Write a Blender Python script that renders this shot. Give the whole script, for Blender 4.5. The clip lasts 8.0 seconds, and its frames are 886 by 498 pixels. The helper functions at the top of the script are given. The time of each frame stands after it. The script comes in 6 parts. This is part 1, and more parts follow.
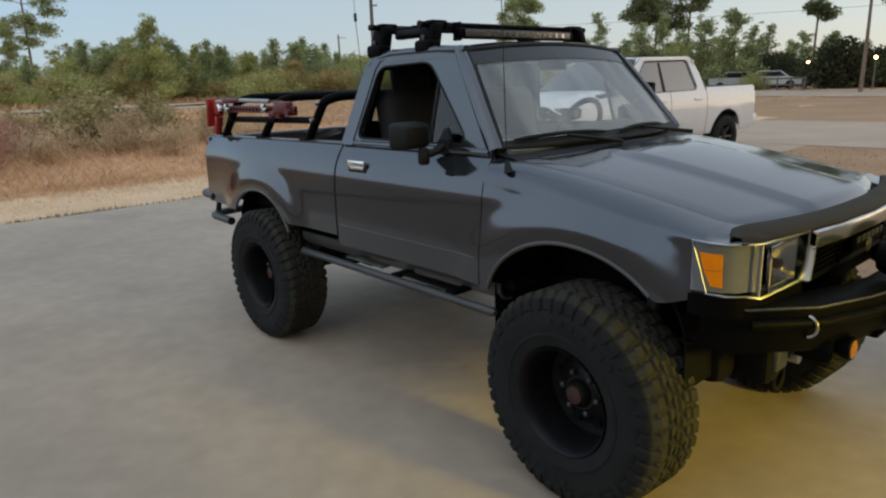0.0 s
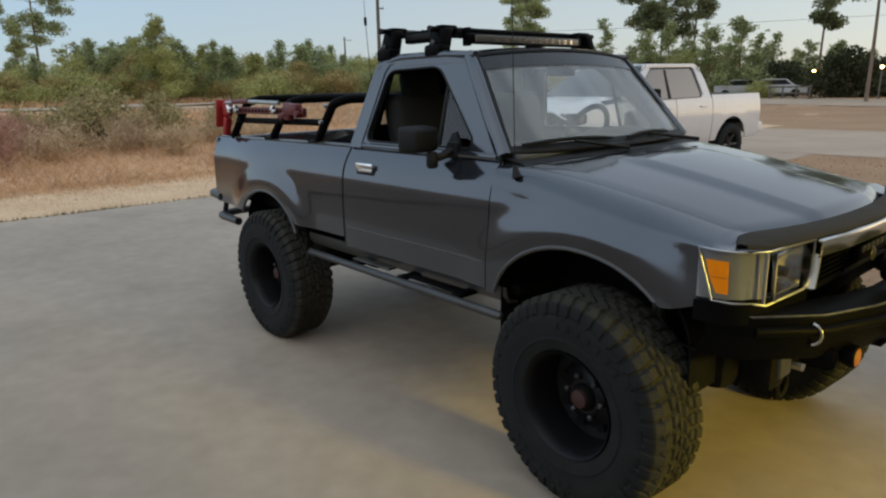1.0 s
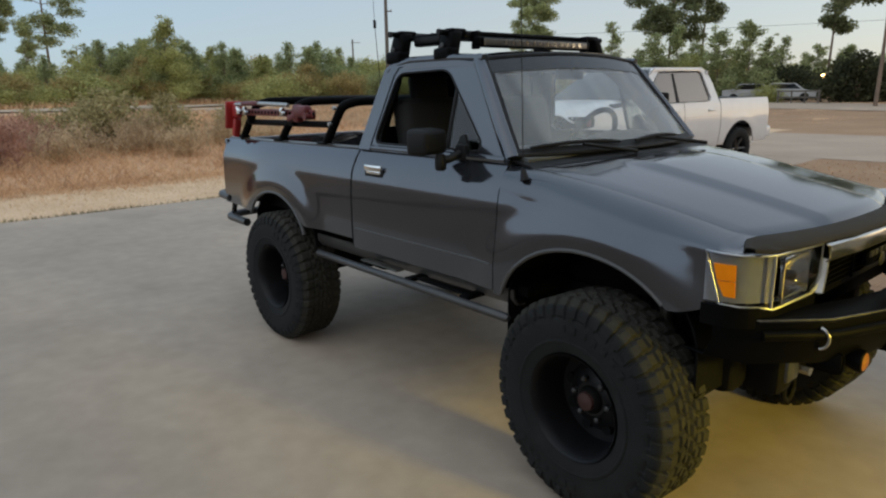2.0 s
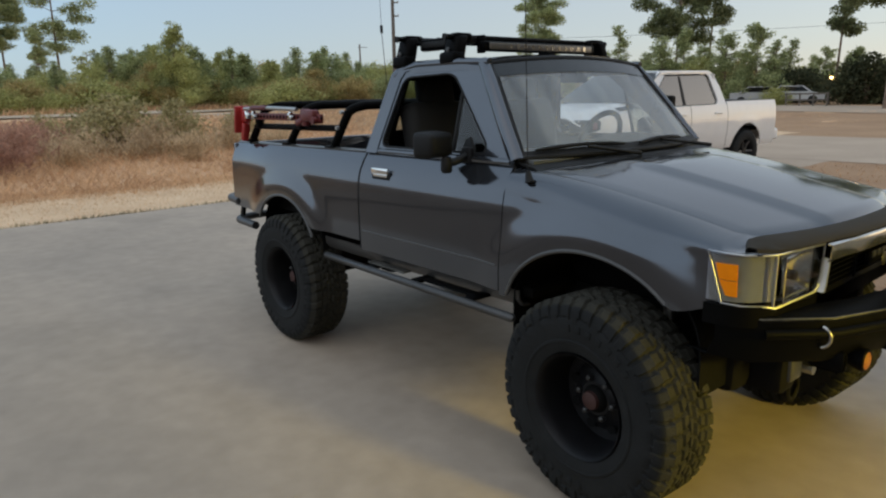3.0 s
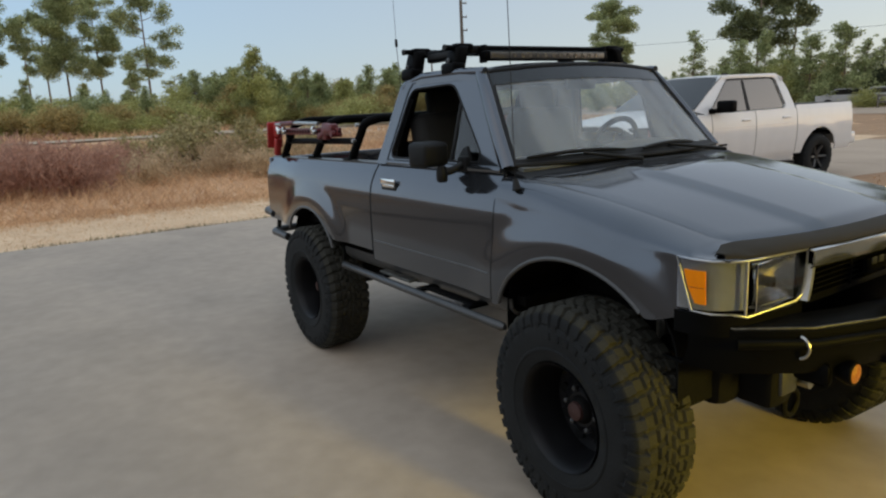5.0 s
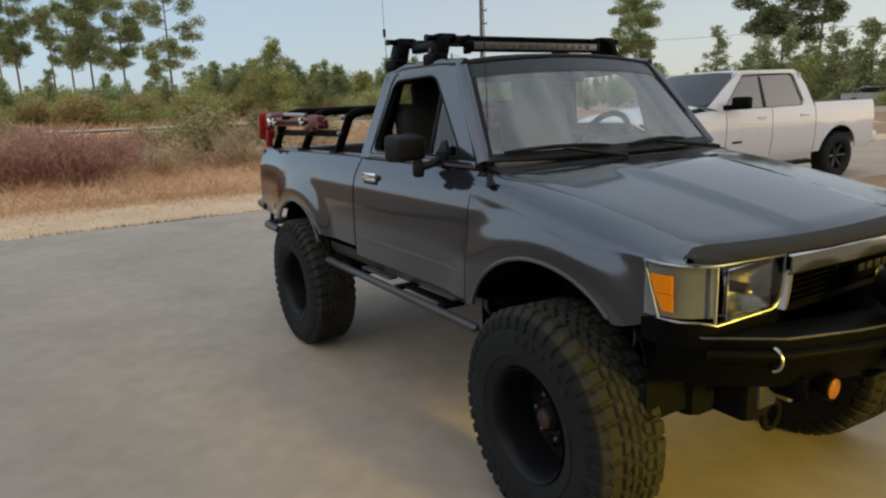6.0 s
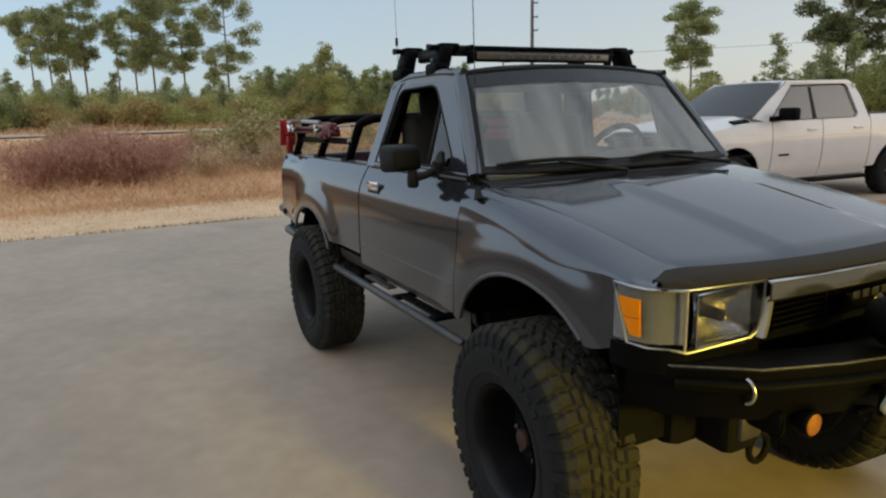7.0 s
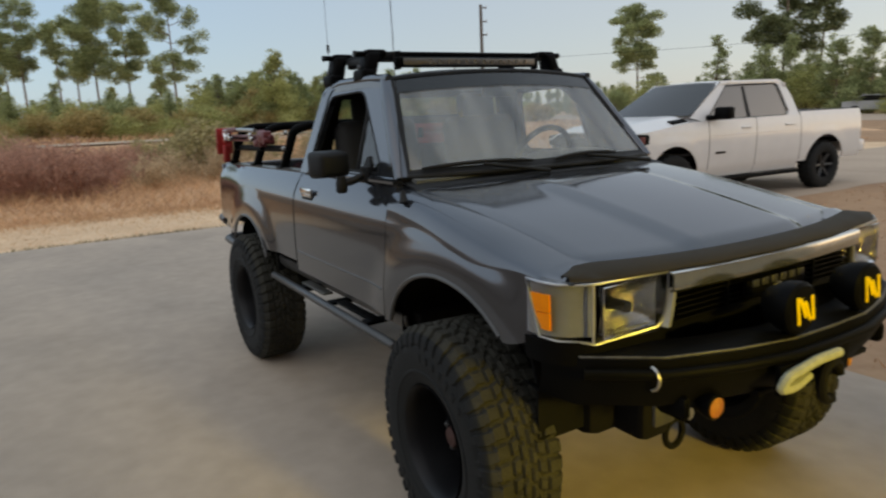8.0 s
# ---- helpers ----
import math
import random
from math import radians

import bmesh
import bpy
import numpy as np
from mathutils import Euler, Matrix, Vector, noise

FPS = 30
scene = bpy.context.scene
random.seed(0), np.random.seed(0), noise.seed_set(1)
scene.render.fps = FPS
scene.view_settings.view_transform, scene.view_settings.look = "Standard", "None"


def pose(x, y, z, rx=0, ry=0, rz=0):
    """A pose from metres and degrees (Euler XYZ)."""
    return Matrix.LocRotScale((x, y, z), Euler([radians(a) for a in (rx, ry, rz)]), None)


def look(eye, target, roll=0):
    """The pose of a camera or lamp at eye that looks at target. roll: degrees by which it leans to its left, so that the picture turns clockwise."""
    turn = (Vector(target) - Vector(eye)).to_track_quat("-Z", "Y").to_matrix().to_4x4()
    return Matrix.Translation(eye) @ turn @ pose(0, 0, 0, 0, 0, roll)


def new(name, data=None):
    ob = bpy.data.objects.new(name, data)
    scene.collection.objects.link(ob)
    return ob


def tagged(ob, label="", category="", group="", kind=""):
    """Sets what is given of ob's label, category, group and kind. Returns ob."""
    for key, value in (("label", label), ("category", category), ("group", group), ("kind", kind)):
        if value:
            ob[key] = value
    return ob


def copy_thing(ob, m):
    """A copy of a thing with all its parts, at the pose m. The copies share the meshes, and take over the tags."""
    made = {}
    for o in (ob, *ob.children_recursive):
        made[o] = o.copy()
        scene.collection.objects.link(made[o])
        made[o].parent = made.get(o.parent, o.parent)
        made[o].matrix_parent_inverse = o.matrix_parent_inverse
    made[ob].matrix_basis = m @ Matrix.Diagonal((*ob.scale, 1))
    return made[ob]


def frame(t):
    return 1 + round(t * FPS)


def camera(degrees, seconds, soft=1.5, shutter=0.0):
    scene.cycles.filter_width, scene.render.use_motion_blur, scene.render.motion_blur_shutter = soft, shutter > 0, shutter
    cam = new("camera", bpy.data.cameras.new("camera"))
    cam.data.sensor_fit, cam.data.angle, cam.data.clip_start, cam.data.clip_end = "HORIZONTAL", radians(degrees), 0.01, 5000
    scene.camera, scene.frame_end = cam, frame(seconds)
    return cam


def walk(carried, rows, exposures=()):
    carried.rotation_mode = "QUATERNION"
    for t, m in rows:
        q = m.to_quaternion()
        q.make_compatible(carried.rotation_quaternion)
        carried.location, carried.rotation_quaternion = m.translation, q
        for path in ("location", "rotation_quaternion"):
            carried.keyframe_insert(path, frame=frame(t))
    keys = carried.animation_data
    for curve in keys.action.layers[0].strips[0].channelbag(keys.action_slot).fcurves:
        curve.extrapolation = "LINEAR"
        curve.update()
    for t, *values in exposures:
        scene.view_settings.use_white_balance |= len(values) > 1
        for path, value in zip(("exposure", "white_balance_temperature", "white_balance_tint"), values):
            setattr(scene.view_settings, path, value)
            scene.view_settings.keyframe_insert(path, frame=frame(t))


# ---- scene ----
cam = camera(67.7, 8.0, 2.2, 0.4)

PATH = [
    (0, (4.094, -2.821, 1.642), (2.635, -1.542, 1.157), -2.0),
    (0.5, (4.089, -2.835, 1.645), (2.625, -1.56, 1.165), -1.5),
    (1, (4.099, -2.852, 1.647), (2.633, -1.577, 1.172), -1.2),
    (2.5, (4.112, -2.876, 1.648), (2.624, -1.622, 1.186), -1.0),
    (3, (4.139, -2.888, 1.645), (2.643, -1.641, 1.190), -1.2),
    (3.5, (4.196, -2.845, 1.641), (2.679, -1.619, 1.197), -1.5),
    (4, (4.262, -2.764, 1.643), (2.695, -1.594, 1.225), -2.2),
    (4.5, (4.336, -2.687, 1.633), (2.722, -1.576, 1.229), -2.8),
    (6, (4.394, -2.387, 1.604), (2.731, -1.36, 1.178), -2.2),
    (6.5, (4.393, -2.238, 1.606), (2.7, -1.257, 1.190), -1.7),
    (7, (4.483, -2.151, 1.617), (2.745, -1.246, 1.212), -1.5),
    (7.5, (4.546, -2.109, 1.612), (2.805, -1.207, 1.220), -1.8),
    (8, (4.582, -2.062, 1.612), (2.905, -1.046, 1.217), -2.6),
]
walk(cam, [(t, look(eye, target, roll)) for t, eye, target, roll in PATH], [(0, 0.91, 7450, 12), (4.7, 0.92, 7450, 12.5), (6, 0.95, 7800, 14), (8, 0.94, 7950, 14)])

# ---- light ----
world = bpy.data.worlds.new("dusk_sky")
scene.world = world
world.use_nodes = True
_nt = world.node_tree
_bg = _nt.nodes["Background"]
_sky = _nt.nodes.new("ShaderNodeTexSky")
_sky.sky_type = "NISHITA"
_sky.sun_disc = False
_sky.sun_elevation = radians(14.0)
_sky.sun_rotation = radians(35.0)
_sky.air_density, _sky.dust_density, _sky.ozone_density = 1.0, 0.8, 3.0
_veil = _nt.nodes.new("ShaderNodeMix")     # even veil of dusk haze over the clear sky
_veil.data_type = "RGBA"
_veil.inputs[0].default_value = 0.78
_nt.links.new(_sky.outputs["Color"], _veil.inputs[6])
_tc = _nt.nodes.new("ShaderNodeTexCoord")   # the haze is warmer towards the afterglow in the north
_sep = _nt.nodes.new("ShaderNodeSeparateXYZ")
_nt.links.new(_tc.outputs["Generated"], _sep.inputs[0])
_mr = _nt.nodes.new("ShaderNodeMapRange")
_mr.inputs["From Min"].default_value, _mr.inputs["From Max"].default_value = 0.1, 1.05
_nt.links.new(_sep.outputs["Y"], _mr.inputs["Value"])
_glow = _nt.nodes.new("ShaderNodeMix")
_glow.data_type = "RGBA"
_glow.inputs[6].default_value = (1.16, 1.78, 2.62, 1.0)
_glow.inputs[7].default_value = (1.76, 1.94, 2.18, 1.0)
_nt.links.new(_mr.outputs[0], _glow.inputs[0])
_nt.links.new(_glow.outputs[2], _veil.inputs[7])
_south = _nt.nodes.new("ShaderNodeMapRange")     # the southern half of the sky is the brighter one
_south.interpolation_type = "SMOOTHSTEP"
_south.inputs["From Min"].default_value, _south.inputs["From Max"].default_value = 0.05, -0.70
_nt.links.new(_sep.outputs["Y"], _south.inputs["Value"])
_bright = _nt.nodes.new("ShaderNodeMix")
_bright.data_type = "RGBA"
_bright.inputs[7].default_value = (2.60, 3.45, 4.50, 1.0)
_high = _nt.nodes.new("ShaderNodeMapRange")      # and so is the sky overhead
_high.interpolation_type = "SMOOTHSTEP"
_high.inputs["From Min"].default_value, _high.inputs["From Max"].default_value = 0.26, 0.85
_high.inputs["To Max"].default_value = 0.6
_nt.links.new(_sep.outputs["Z"], _high.inputs["Value"])
_most = _nt.nodes.new("ShaderNodeMath")
_most.operation = "MAXIMUM"
_nt.links.new(_south.outputs[0], _most.inputs[0])
_nt.links.new(_high.outputs[0], _most.inputs[1])
_nt.links.new(_most.outputs[0], _bright.inputs[0])
_nt.links.new(_veil.outputs[2], _bright.inputs[6])
_nt.links.new(_bright.outputs[2], _bg.inputs["Color"])
_bg.inputs["Strength"].default_value = 0.15
sun = new("sun", bpy.data.lights.new("sun", "SUN"))
sun.data.energy, sun.data.angle, sun.data.color = 0.34, radians(110), (1.0, 0.74, 0.52)
sun.matrix_world = look((26, -22, 19), (0, 0, 0))


# ---- materials ----
def rgba(c):
    return (c[0], c[1], c[2], 1.0)


def mat(name, color, rough=0.6, metal=0.0, vary=0.15, scale=6.0, fine=60.0, bump=0.0, coat=0.0, tint=None, spec=0.5, per_object=0.0, island=0.0):
    """A procedural surface: two scales of colour variation, uneven roughness and fine relief."""
    m = bpy.data.materials.new(name)
    m.use_nodes = True
    nt = m.node_tree
    b = nt.nodes["Principled BSDF"]
    tc = nt.nodes.new("ShaderNodeTexCoord")
    n1 = nt.nodes.new("ShaderNodeTexNoise")
    n1.inputs["Scale"].default_value, n1.inputs["Detail"].default_value = scale, 5.0
    n2 = nt.nodes.new("ShaderNodeTexNoise")
    n2.inputs["Scale"].default_value, n2.inputs["Detail"].default_value = fine, 3.0
    for n in (n1, n2):
        nt.links.new(tc.outputs["Object"], n.inputs["Vector"])
    add = nt.nodes.new("ShaderNodeMath")
    add.operation = "MULTIPLY_ADD"
    add.inputs[1].default_value = 0.4
    nt.links.new(n2.outputs["Fac"], add.inputs[0])
    half = nt.nodes.new("ShaderNodeMath")
    half.operation = "MULTIPLY"
    half.inputs[1].default_value = 0.6
    nt.links.new(n1.outputs["Fac"], half.inputs[0])
    nt.links.new(half.outputs[0], add.inputs[2])
    ramp = nt.nodes.new("ShaderNodeValToRGB")
    ramp.color_ramp.elements[0].position, ramp.color_ramp.elements[1].position = 0.3, 0.7
    other = tint or tuple(min(1.0, c * (1 + vary)) for c in color)
    low = tuple(c * (1 - vary) for c in color)
    ramp.color_ramp.elements[0].color, ramp.color_ramp.elements[1].color = rgba(low), rgba(other)
    last = add.outputs[0]
    if per_object or island:
        src = nt.nodes.new("ShaderNodeObjectInfo" if per_object else "ShaderNodeNewGeometry")
        o = src.outputs["Random"] if per_object else src.outputs["Random Per Island"]
        ma = nt.nodes.new("ShaderNodeMath")
        ma.operation = "MULTIPLY_ADD"
        ma.inputs[1].default_value = per_object or island
        nt.links.new(o, ma.inputs[0])
        su = nt.nodes.new("ShaderNodeMath")
        su.operation = "SUBTRACT"
        su.inputs[1].default_value = 0.5 * (per_object or island)
        nt.links.new(last, su.inputs[0])
        nt.links.new(su.outputs[0], ma.inputs[2])
        last = ma.outputs[0]
    nt.links.new(last, ramp.inputs["Fac"])
    nt.links.new(ramp.outputs["Color"], b.inputs["Base Color"])
    mr = nt.nodes.new("ShaderNodeMapRange")
    mr.inputs["To Min"].default_value, mr.inputs["To Max"].default_value = max(0.02, rough * 0.8), min(1.0, rough * 1.2)
    nt.links.new(n1.outputs["Fac"], mr.inputs["Value"])
    nt.links.new(mr.outputs["Result"], b.inputs["Roughness"])
    b.inputs["Metallic"].default_value = metal
    b.inputs["Specular IOR Level"].default_value = spec
    b.inputs["Coat Weight"].default_value = coat
    b.inputs["Coat Roughness"].default_value = 0.06
    if bump:
        bp = nt.nodes.new("ShaderNodeBump")
        bp.inputs["Strength"].default_value = bump
        bp.inputs["Distance"].default_value = 0.02
        nt.links.new(n2.outputs["Fac"], bp.inputs["Height"])
        nt.links.new(bp.outputs["Normal"], b.inputs["Normal"])
    return m


def foliage(name, color, tint, scale, fine):
    """Leaves that let part of the light through, each clump of its own shade."""
    m = mat(name, color, 0.75, 0.0, 0.35, scale, fine, 0.0, tint=tint, island=0.45, spec=0.2)
    nt = m.node_tree
    b = nt.nodes["Principled BSDF"]
    tl = nt.nodes.new("ShaderNodeBsdfTranslucent")
    nt.links.new(b.inputs["Base Color"].links[0].from_socket, tl.inputs["Color"])
    mx = nt.nodes.new("ShaderNodeMixShader")
    mx.inputs[0].default_value = 0.55
    nt.links.new(b.outputs[0], mx.inputs[1])
    nt.links.new(tl.outputs[0], mx.inputs[2])
    nt.links.new(mx.outputs[0], nt.nodes["Material Output"].inputs["Surface"])
    return m


def glass(name, color, alpha_mix=0.75, rough=0.02, ior=1.5):
    """Thin window glass: clear film that reflects more at a slant."""
    m = bpy.data.materials.new(name)
    m.use_nodes = True
    nt = m.node_tree
    nt.nodes.clear()
    out = nt.nodes.new("ShaderNodeOutputMaterial")
    tr = nt.nodes.new("ShaderNodeBsdfTransparent")
    tr.inputs["Color"].default_value = rgba(color)
    gl = nt.nodes.new("ShaderNodeBsdfGlossy")
    gl.inputs["Roughness"].default_value = rough
    fr = nt.nodes.new("ShaderNodeFresnel")
    fr.inputs["IOR"].default_value = ior
    k = nt.nodes.new("ShaderNodeMath")
    k.operation = "MULTIPLY"
    k.inputs[1].default_value = alpha_mix
    nt.links.new(fr.outputs[0], k.inputs[0])
    mx = nt.nodes.new("ShaderNodeMixShader")
    nt.links.new(k.outputs[0], mx.inputs[0])
    nt.links.new(tr.outputs[0], mx.inputs[1])
    nt.links.new(gl.outputs[0], mx.inputs[2])
    nt.links.new(mx.outputs[0], out.inputs["Surface"])
    return m


PAINT = mat("charcoal_paint", (0.097, 0.106, 0.121), 0.11, 0.85, 0.12, 2.0, 900, 0.0, coat=0.35)
PAINT_DULL = mat("dusty_charcoal_paint", (0.055, 0.054, 0.052), 0.45, 0.2, 0.2, 5.0, 300, 0.03, coat=0.3)
BLACK = mat("black_powder_coat", (0.0025, 0.0025, 0.0025), 0.5, 0.0, 0.3, 12, 400, 0.06, spec=0.05)
PLASTIC = mat("black_plastic", (0.006, 0.006, 0.006), 0.55, 0.0, 0.3, 12, 500, 0.05, spec=0.25)
RUBBER = mat("tyre_rubber", (0.0085, 0.0095, 0.010), 0.8, 0.0, 0.4, 9, 160, 0.12, tint=(0.018, 0.019, 0.019), spec=0.2)
# the yellow lamp's glow on the tread is put into this lighter rubber
TREAD = mat("lamp_lit_tyre_tread", (0.024, 0.024, 0.020), 0.92, 0.0, 0.3, 9, 120, 0.15, tint=(0.046, 0.044, 0.036), spec=0.15)
# near-black: shade under the body and inside cab and bed put into colour
DARK = mat("near_black_shaded", (0.004, 0.0037, 0.0034), 0.75, 0.0, 0.4, 9, 120, 0.1, spec=0.12)
# recess shade painted near-black: wheel wells, holes, behind grille and bumper
CAVITY = mat("near_black_recess_shade", (0.005, 0.005, 0.005), 0.95, 0.0, 0.3, 8, 80, 0.1, spec=0.1)
CHROME = mat("chrome", (0.78, 0.78, 0.76), 0.12, 1.0, 0.05, 10, 90)
STEEL = mat("worn_steel", (0.42, 0.41, 0.39), 0.35, 1.0, 0.2, 20, 150)
RIM = mat("black_steel_rim", (0.006, 0.006, 0.007), 0.5, 0.0, 0.3, 15, 200, 0.05, spec=0.25)
RUST = mat("rusty_hub_cap", (0.055, 0.022, 0.019), 0.6, 0.3, 0.35, 25, 140, 0.1)
AMBER = mat("amber_lens", (1.0, 0.25, 0.002), 0.35, 0.0, 0.1, 30, 200, coat=0.15, spec=0.25)
LENS = glass("clear_lamp_lens", (0.93, 0.93, 0.92), 0.30, 0.08)
GLASS = glass("window_glass", (0.80, 0.84, 0.82), 1.3, 0.01)


def dusty_glass():
    """Windshield: window glass under uneven dust and painted pale streaks of reflected light."""
    m = glass("dusty_hazed_windshield", (0.84, 0.87, 0.86), 1.35, 0.02, 1.75)
    nt = m.node_tree
    out = [n for n in nt.nodes if n.type == "OUTPUT_MATERIAL"][0]
    clear = out.inputs["Surface"].links[0].from_socket
    d = nt.nodes.new("ShaderNodeBsdfDiffuse")
    d.inputs["Color"].default_value = (0.64, 0.67, 0.66, 1)
    tc = nt.nodes.new("ShaderNodeTexCoord")
    mp = nt.nodes.new("ShaderNodeMapping")
    mp.inputs["Scale"].default_value = (0.8, 4.2, 0.8)
    nz = nt.nodes.new("ShaderNodeTexNoise")
    nz.inputs["Scale"].default_value = 2.0
    mr = nt.nodes.new("ShaderNodeMapRange")
    mr.inputs["From Min"].default_value, mr.inputs["From Max"].default_value = 0.35, 0.7
    mr.inputs["To Min"].default_value, mr.inputs["To Max"].default_value = 0.05, 0.30
    nt.links.new(tc.outputs["Object"], mp.inputs["Vector"])
    nt.links.new(mp.outputs[0], nz.inputs["Vector"])
    nt.links.new(nz.outputs["Fac"], mr.inputs["Value"])
    mx = nt.nodes.new("ShaderNodeMixShader")
    nt.links.new(mr.outputs[0], mx.inputs[0])
    nt.links.new(clear, mx.inputs[1])
    nt.links.new(d.outputs[0], mx.inputs[2])
    nt.links.new(mx.outputs[0], out.inputs["Surface"])
    return m


WINDSHIELD = dusty_glass()
FILM = mat("tinted_window_film", (0.115, 0.11, 0.105), 0.06, 0.55, 0.05, 2, 200, coat=1.0)
TINT = glass("tinted_glass", (0.10, 0.12, 0.13), 1.3, 0.02)
RED = mat("red_jack_paint", (0.33, 0.018, 0.016), 0.4, 0.0, 0.25, 20, 120, 0.05)
DARKRED = mat("dark_red_jack_paint", (0.12, 0.016, 0.016), 0.45, 0.1, 0.3, 20, 120, 0.05)
YELLOW = mat("yellow_print", (0.85, 0.60, 0.01), 0.5, 0.0, 0.1, 30, 200)
ROPE = mat("pale_green_strap", (0.27, 0.28, 0.21), 0.8, 0.0, 0.25, 40, 300, 0.2)
SEAT = mat("dark_grey_seat_cloth", (0.011, 0.011, 0.011), 0.9, 0.0, 0.25, 12, 400, 0.2)
DASH = mat("grey_dash_plastic", (0.10, 0.105, 0.10), 0.65, 0.0, 0.2, 10, 300, 0.06)
LED = mat("led_reflector", (0.16, 0.15, 0.135), 0.35, 0.6, 0.2, 30, 200)
FROST = mat("frosted_lamp_housing", (0.20, 0.21, 0.235), 0.5, 0.0, 0.12, 30, 200)
WHITE = mat("white_paint", (0.655, 0.650, 0.640), 0.3, 0.0, 0.05, 4, 300, coat=0.6)
GAP = mat("panel_gap", (0.016, 0.016, 0.017), 0.9, 0.0, 0.2)
WOOD = mat("weathered_pole_wood", (0.11, 0.095, 0.08), 0.9, 0.0, 0.3, 3, 40, 0.2)
BARK = mat("pine_bark", (0.15, 0.105, 0.08), 0.95, 0.0, 0.35, 2, 14, 0.4, tint=(0.24, 0.17, 0.12))
NEEDLEDARK = foliage("deep_green_pine_needles", (0.128, 0.152, 0.072), (0.272, 0.296, 0.144), 0.5, 5)
NEEDLE = foliage("pine_needles", (0.255, 0.300, 0.135), (0.480, 0.515, 0.250), 0.5, 5)
LEAF = foliage("scrub_leaves", (0.368, 0.384, 0.136), (0.576, 0.560, 0.232), 0.25, 3)
DRYLEAF = foliage("half_dry_scrub_leaves", (0.384, 0.288, 0.112), (0.592, 0.448, 0.200), 0.4, 4)
LEAFDARK = foliage("dark_hedge_leaves", (0.056, 0.068, 0.036), (0.104, 0.112, 0.060), 0.4, 4)
STRAW = foliage("dry_grass", (0.710, 0.417, 0.238), (0.800, 0.545, 0.328), 0.35, 2.5)
BROWNGRASS = foliage("brown_dead_grass", (0.530, 0.300, 0.170), (0.630, 0.390, 0.230), 0.6, 4)
REDTWIG = foliage("dry_reddish_shrub", (0.470, 0.256, 0.185), (0.630, 0.372, 0.268), 0.6, 4)
GREYTWIG = foliage("grey_green_weeds", (0.592, 0.424, 0.256), (0.704, 0.536, 0.344), 0.6, 4)
OLIVETWIG = foliage("olive_half_dry_bush", (0.384, 0.328, 0.160), (0.560, 0.480, 0.248), 0.6, 4)
EDGEGRASS = foliage("short_green_grass", (0.104, 0.104, 0.044), (0.224, 0.192, 0.088), 1.5, 6)
STUCCO = mat("tan_house_siding", (0.34, 0.30, 0.245), 0.9, 0.0, 0.1, 2, 80, 0.2)


def concrete_material():
    """Broom-finished concrete with pale and dark blotches and a few damp-looking stains."""
    m = mat("broom_finished_concrete", (0.334, 0.268, 0.205), 0.74, 0.0, 0.13, 0.38, 7, 0.03, tint=(0.424, 0.341, 0.264), spec=0.6)
    nt = m.node_tree
    b = nt.nodes["Principled BSDF"]
    src = b.inputs["Base Color"].links[0].from_socket
    tc = nt.nodes.new("ShaderNodeTexCoord")
    for scale, low, high, dark, seed in ((0.9, 0.44, 0.72, 0.85, 3.0), (2.2, 0.50, 0.78, 0.92, 11.0)):
        mp = nt.nodes.new("ShaderNodeMapping")
        mp.inputs["Location"].default_value = (seed, seed * 0.7, 0)
        nz = nt.nodes.new("ShaderNodeTexNoise")
        nz.inputs["Scale"].default_value, nz.inputs["Detail"].default_value, nz.inputs["Distortion"].default_value = scale, 2.5, 0.3
        mr = nt.nodes.new("ShaderNodeMapRange")
        mr.inputs["From Min"].default_value, mr.inputs["From Max"].default_value = low, high
        mr.inputs["To Min"].default_value, mr.inputs["To Max"].default_value = 1.0, dark
        mul = nt.nodes.new("ShaderNodeMix")
        mul.data_type, mul.blend_type = "RGBA", "MULTIPLY"
        mul.inputs[0].default_value = 1.0
        nt.links.new(tc.outputs["Object"], mp.inputs["Vector"])
        nt.links.new(mp.outputs[0], nz.inputs["Vector"])
        nt.links.new(nz.outputs["Fac"], mr.inputs["Value"])
        nt.links.new(src, mul.inputs[6])
        nt.links.new(mr.outputs[0], mul.inputs[7])
        src = mul.outputs[2]
    nt.links.new(src, b.inputs["Base Color"])
    return m


CONCRETE = concrete_material()
DIRT = mat("sandy_dirt_with_dead_grass", (0.640, 0.370, 0.208), 0.95, 0.0, 0.2, 0.22, 7, 0.35, tint=(0.730, 0.485, 0.304), spec=0.12)
DRIVE = mat("gravel_drive", (0.416, 0.320, 0.240), 0.92, 0.0, 0.12, 0.5, 22, 0.2, tint=(0.488, 0.384, 0.296), spec=0.12)
YARD = mat("brown_bare_yard", (0.352, 0.208, 0.124), 0.95, 0.0, 0.2, 0.4, 9, 0.3, tint=(0.448, 0.288, 0.176), spec=0.12)
REFLECT_GROUND = mat("dark_ground_for_reflections", (0.23, 0.162, 0.112), 0.95, 0.0, 0.2, 0.4, 9, 0.3, tint=(0.30, 0.22, 0.16), spec=0.12)
THATCH = mat("pale_mown_straw", (0.650, 0.440, 0.272), 0.95, 0.0, 0.14, 0.8, 5, 0.1, tint=(0.770, 0.565, 0.375), spec=0.12)
SAND = mat("pale_sand_road", (0.46, 0.36, 0.265), 0.95, 0.0, 0.1, 0.3, 8, 0.1, spec=0.12)


# ---- mesh helpers ----
LIFT = -0.04        # body heights below are given from a datum 4 cm under the slab


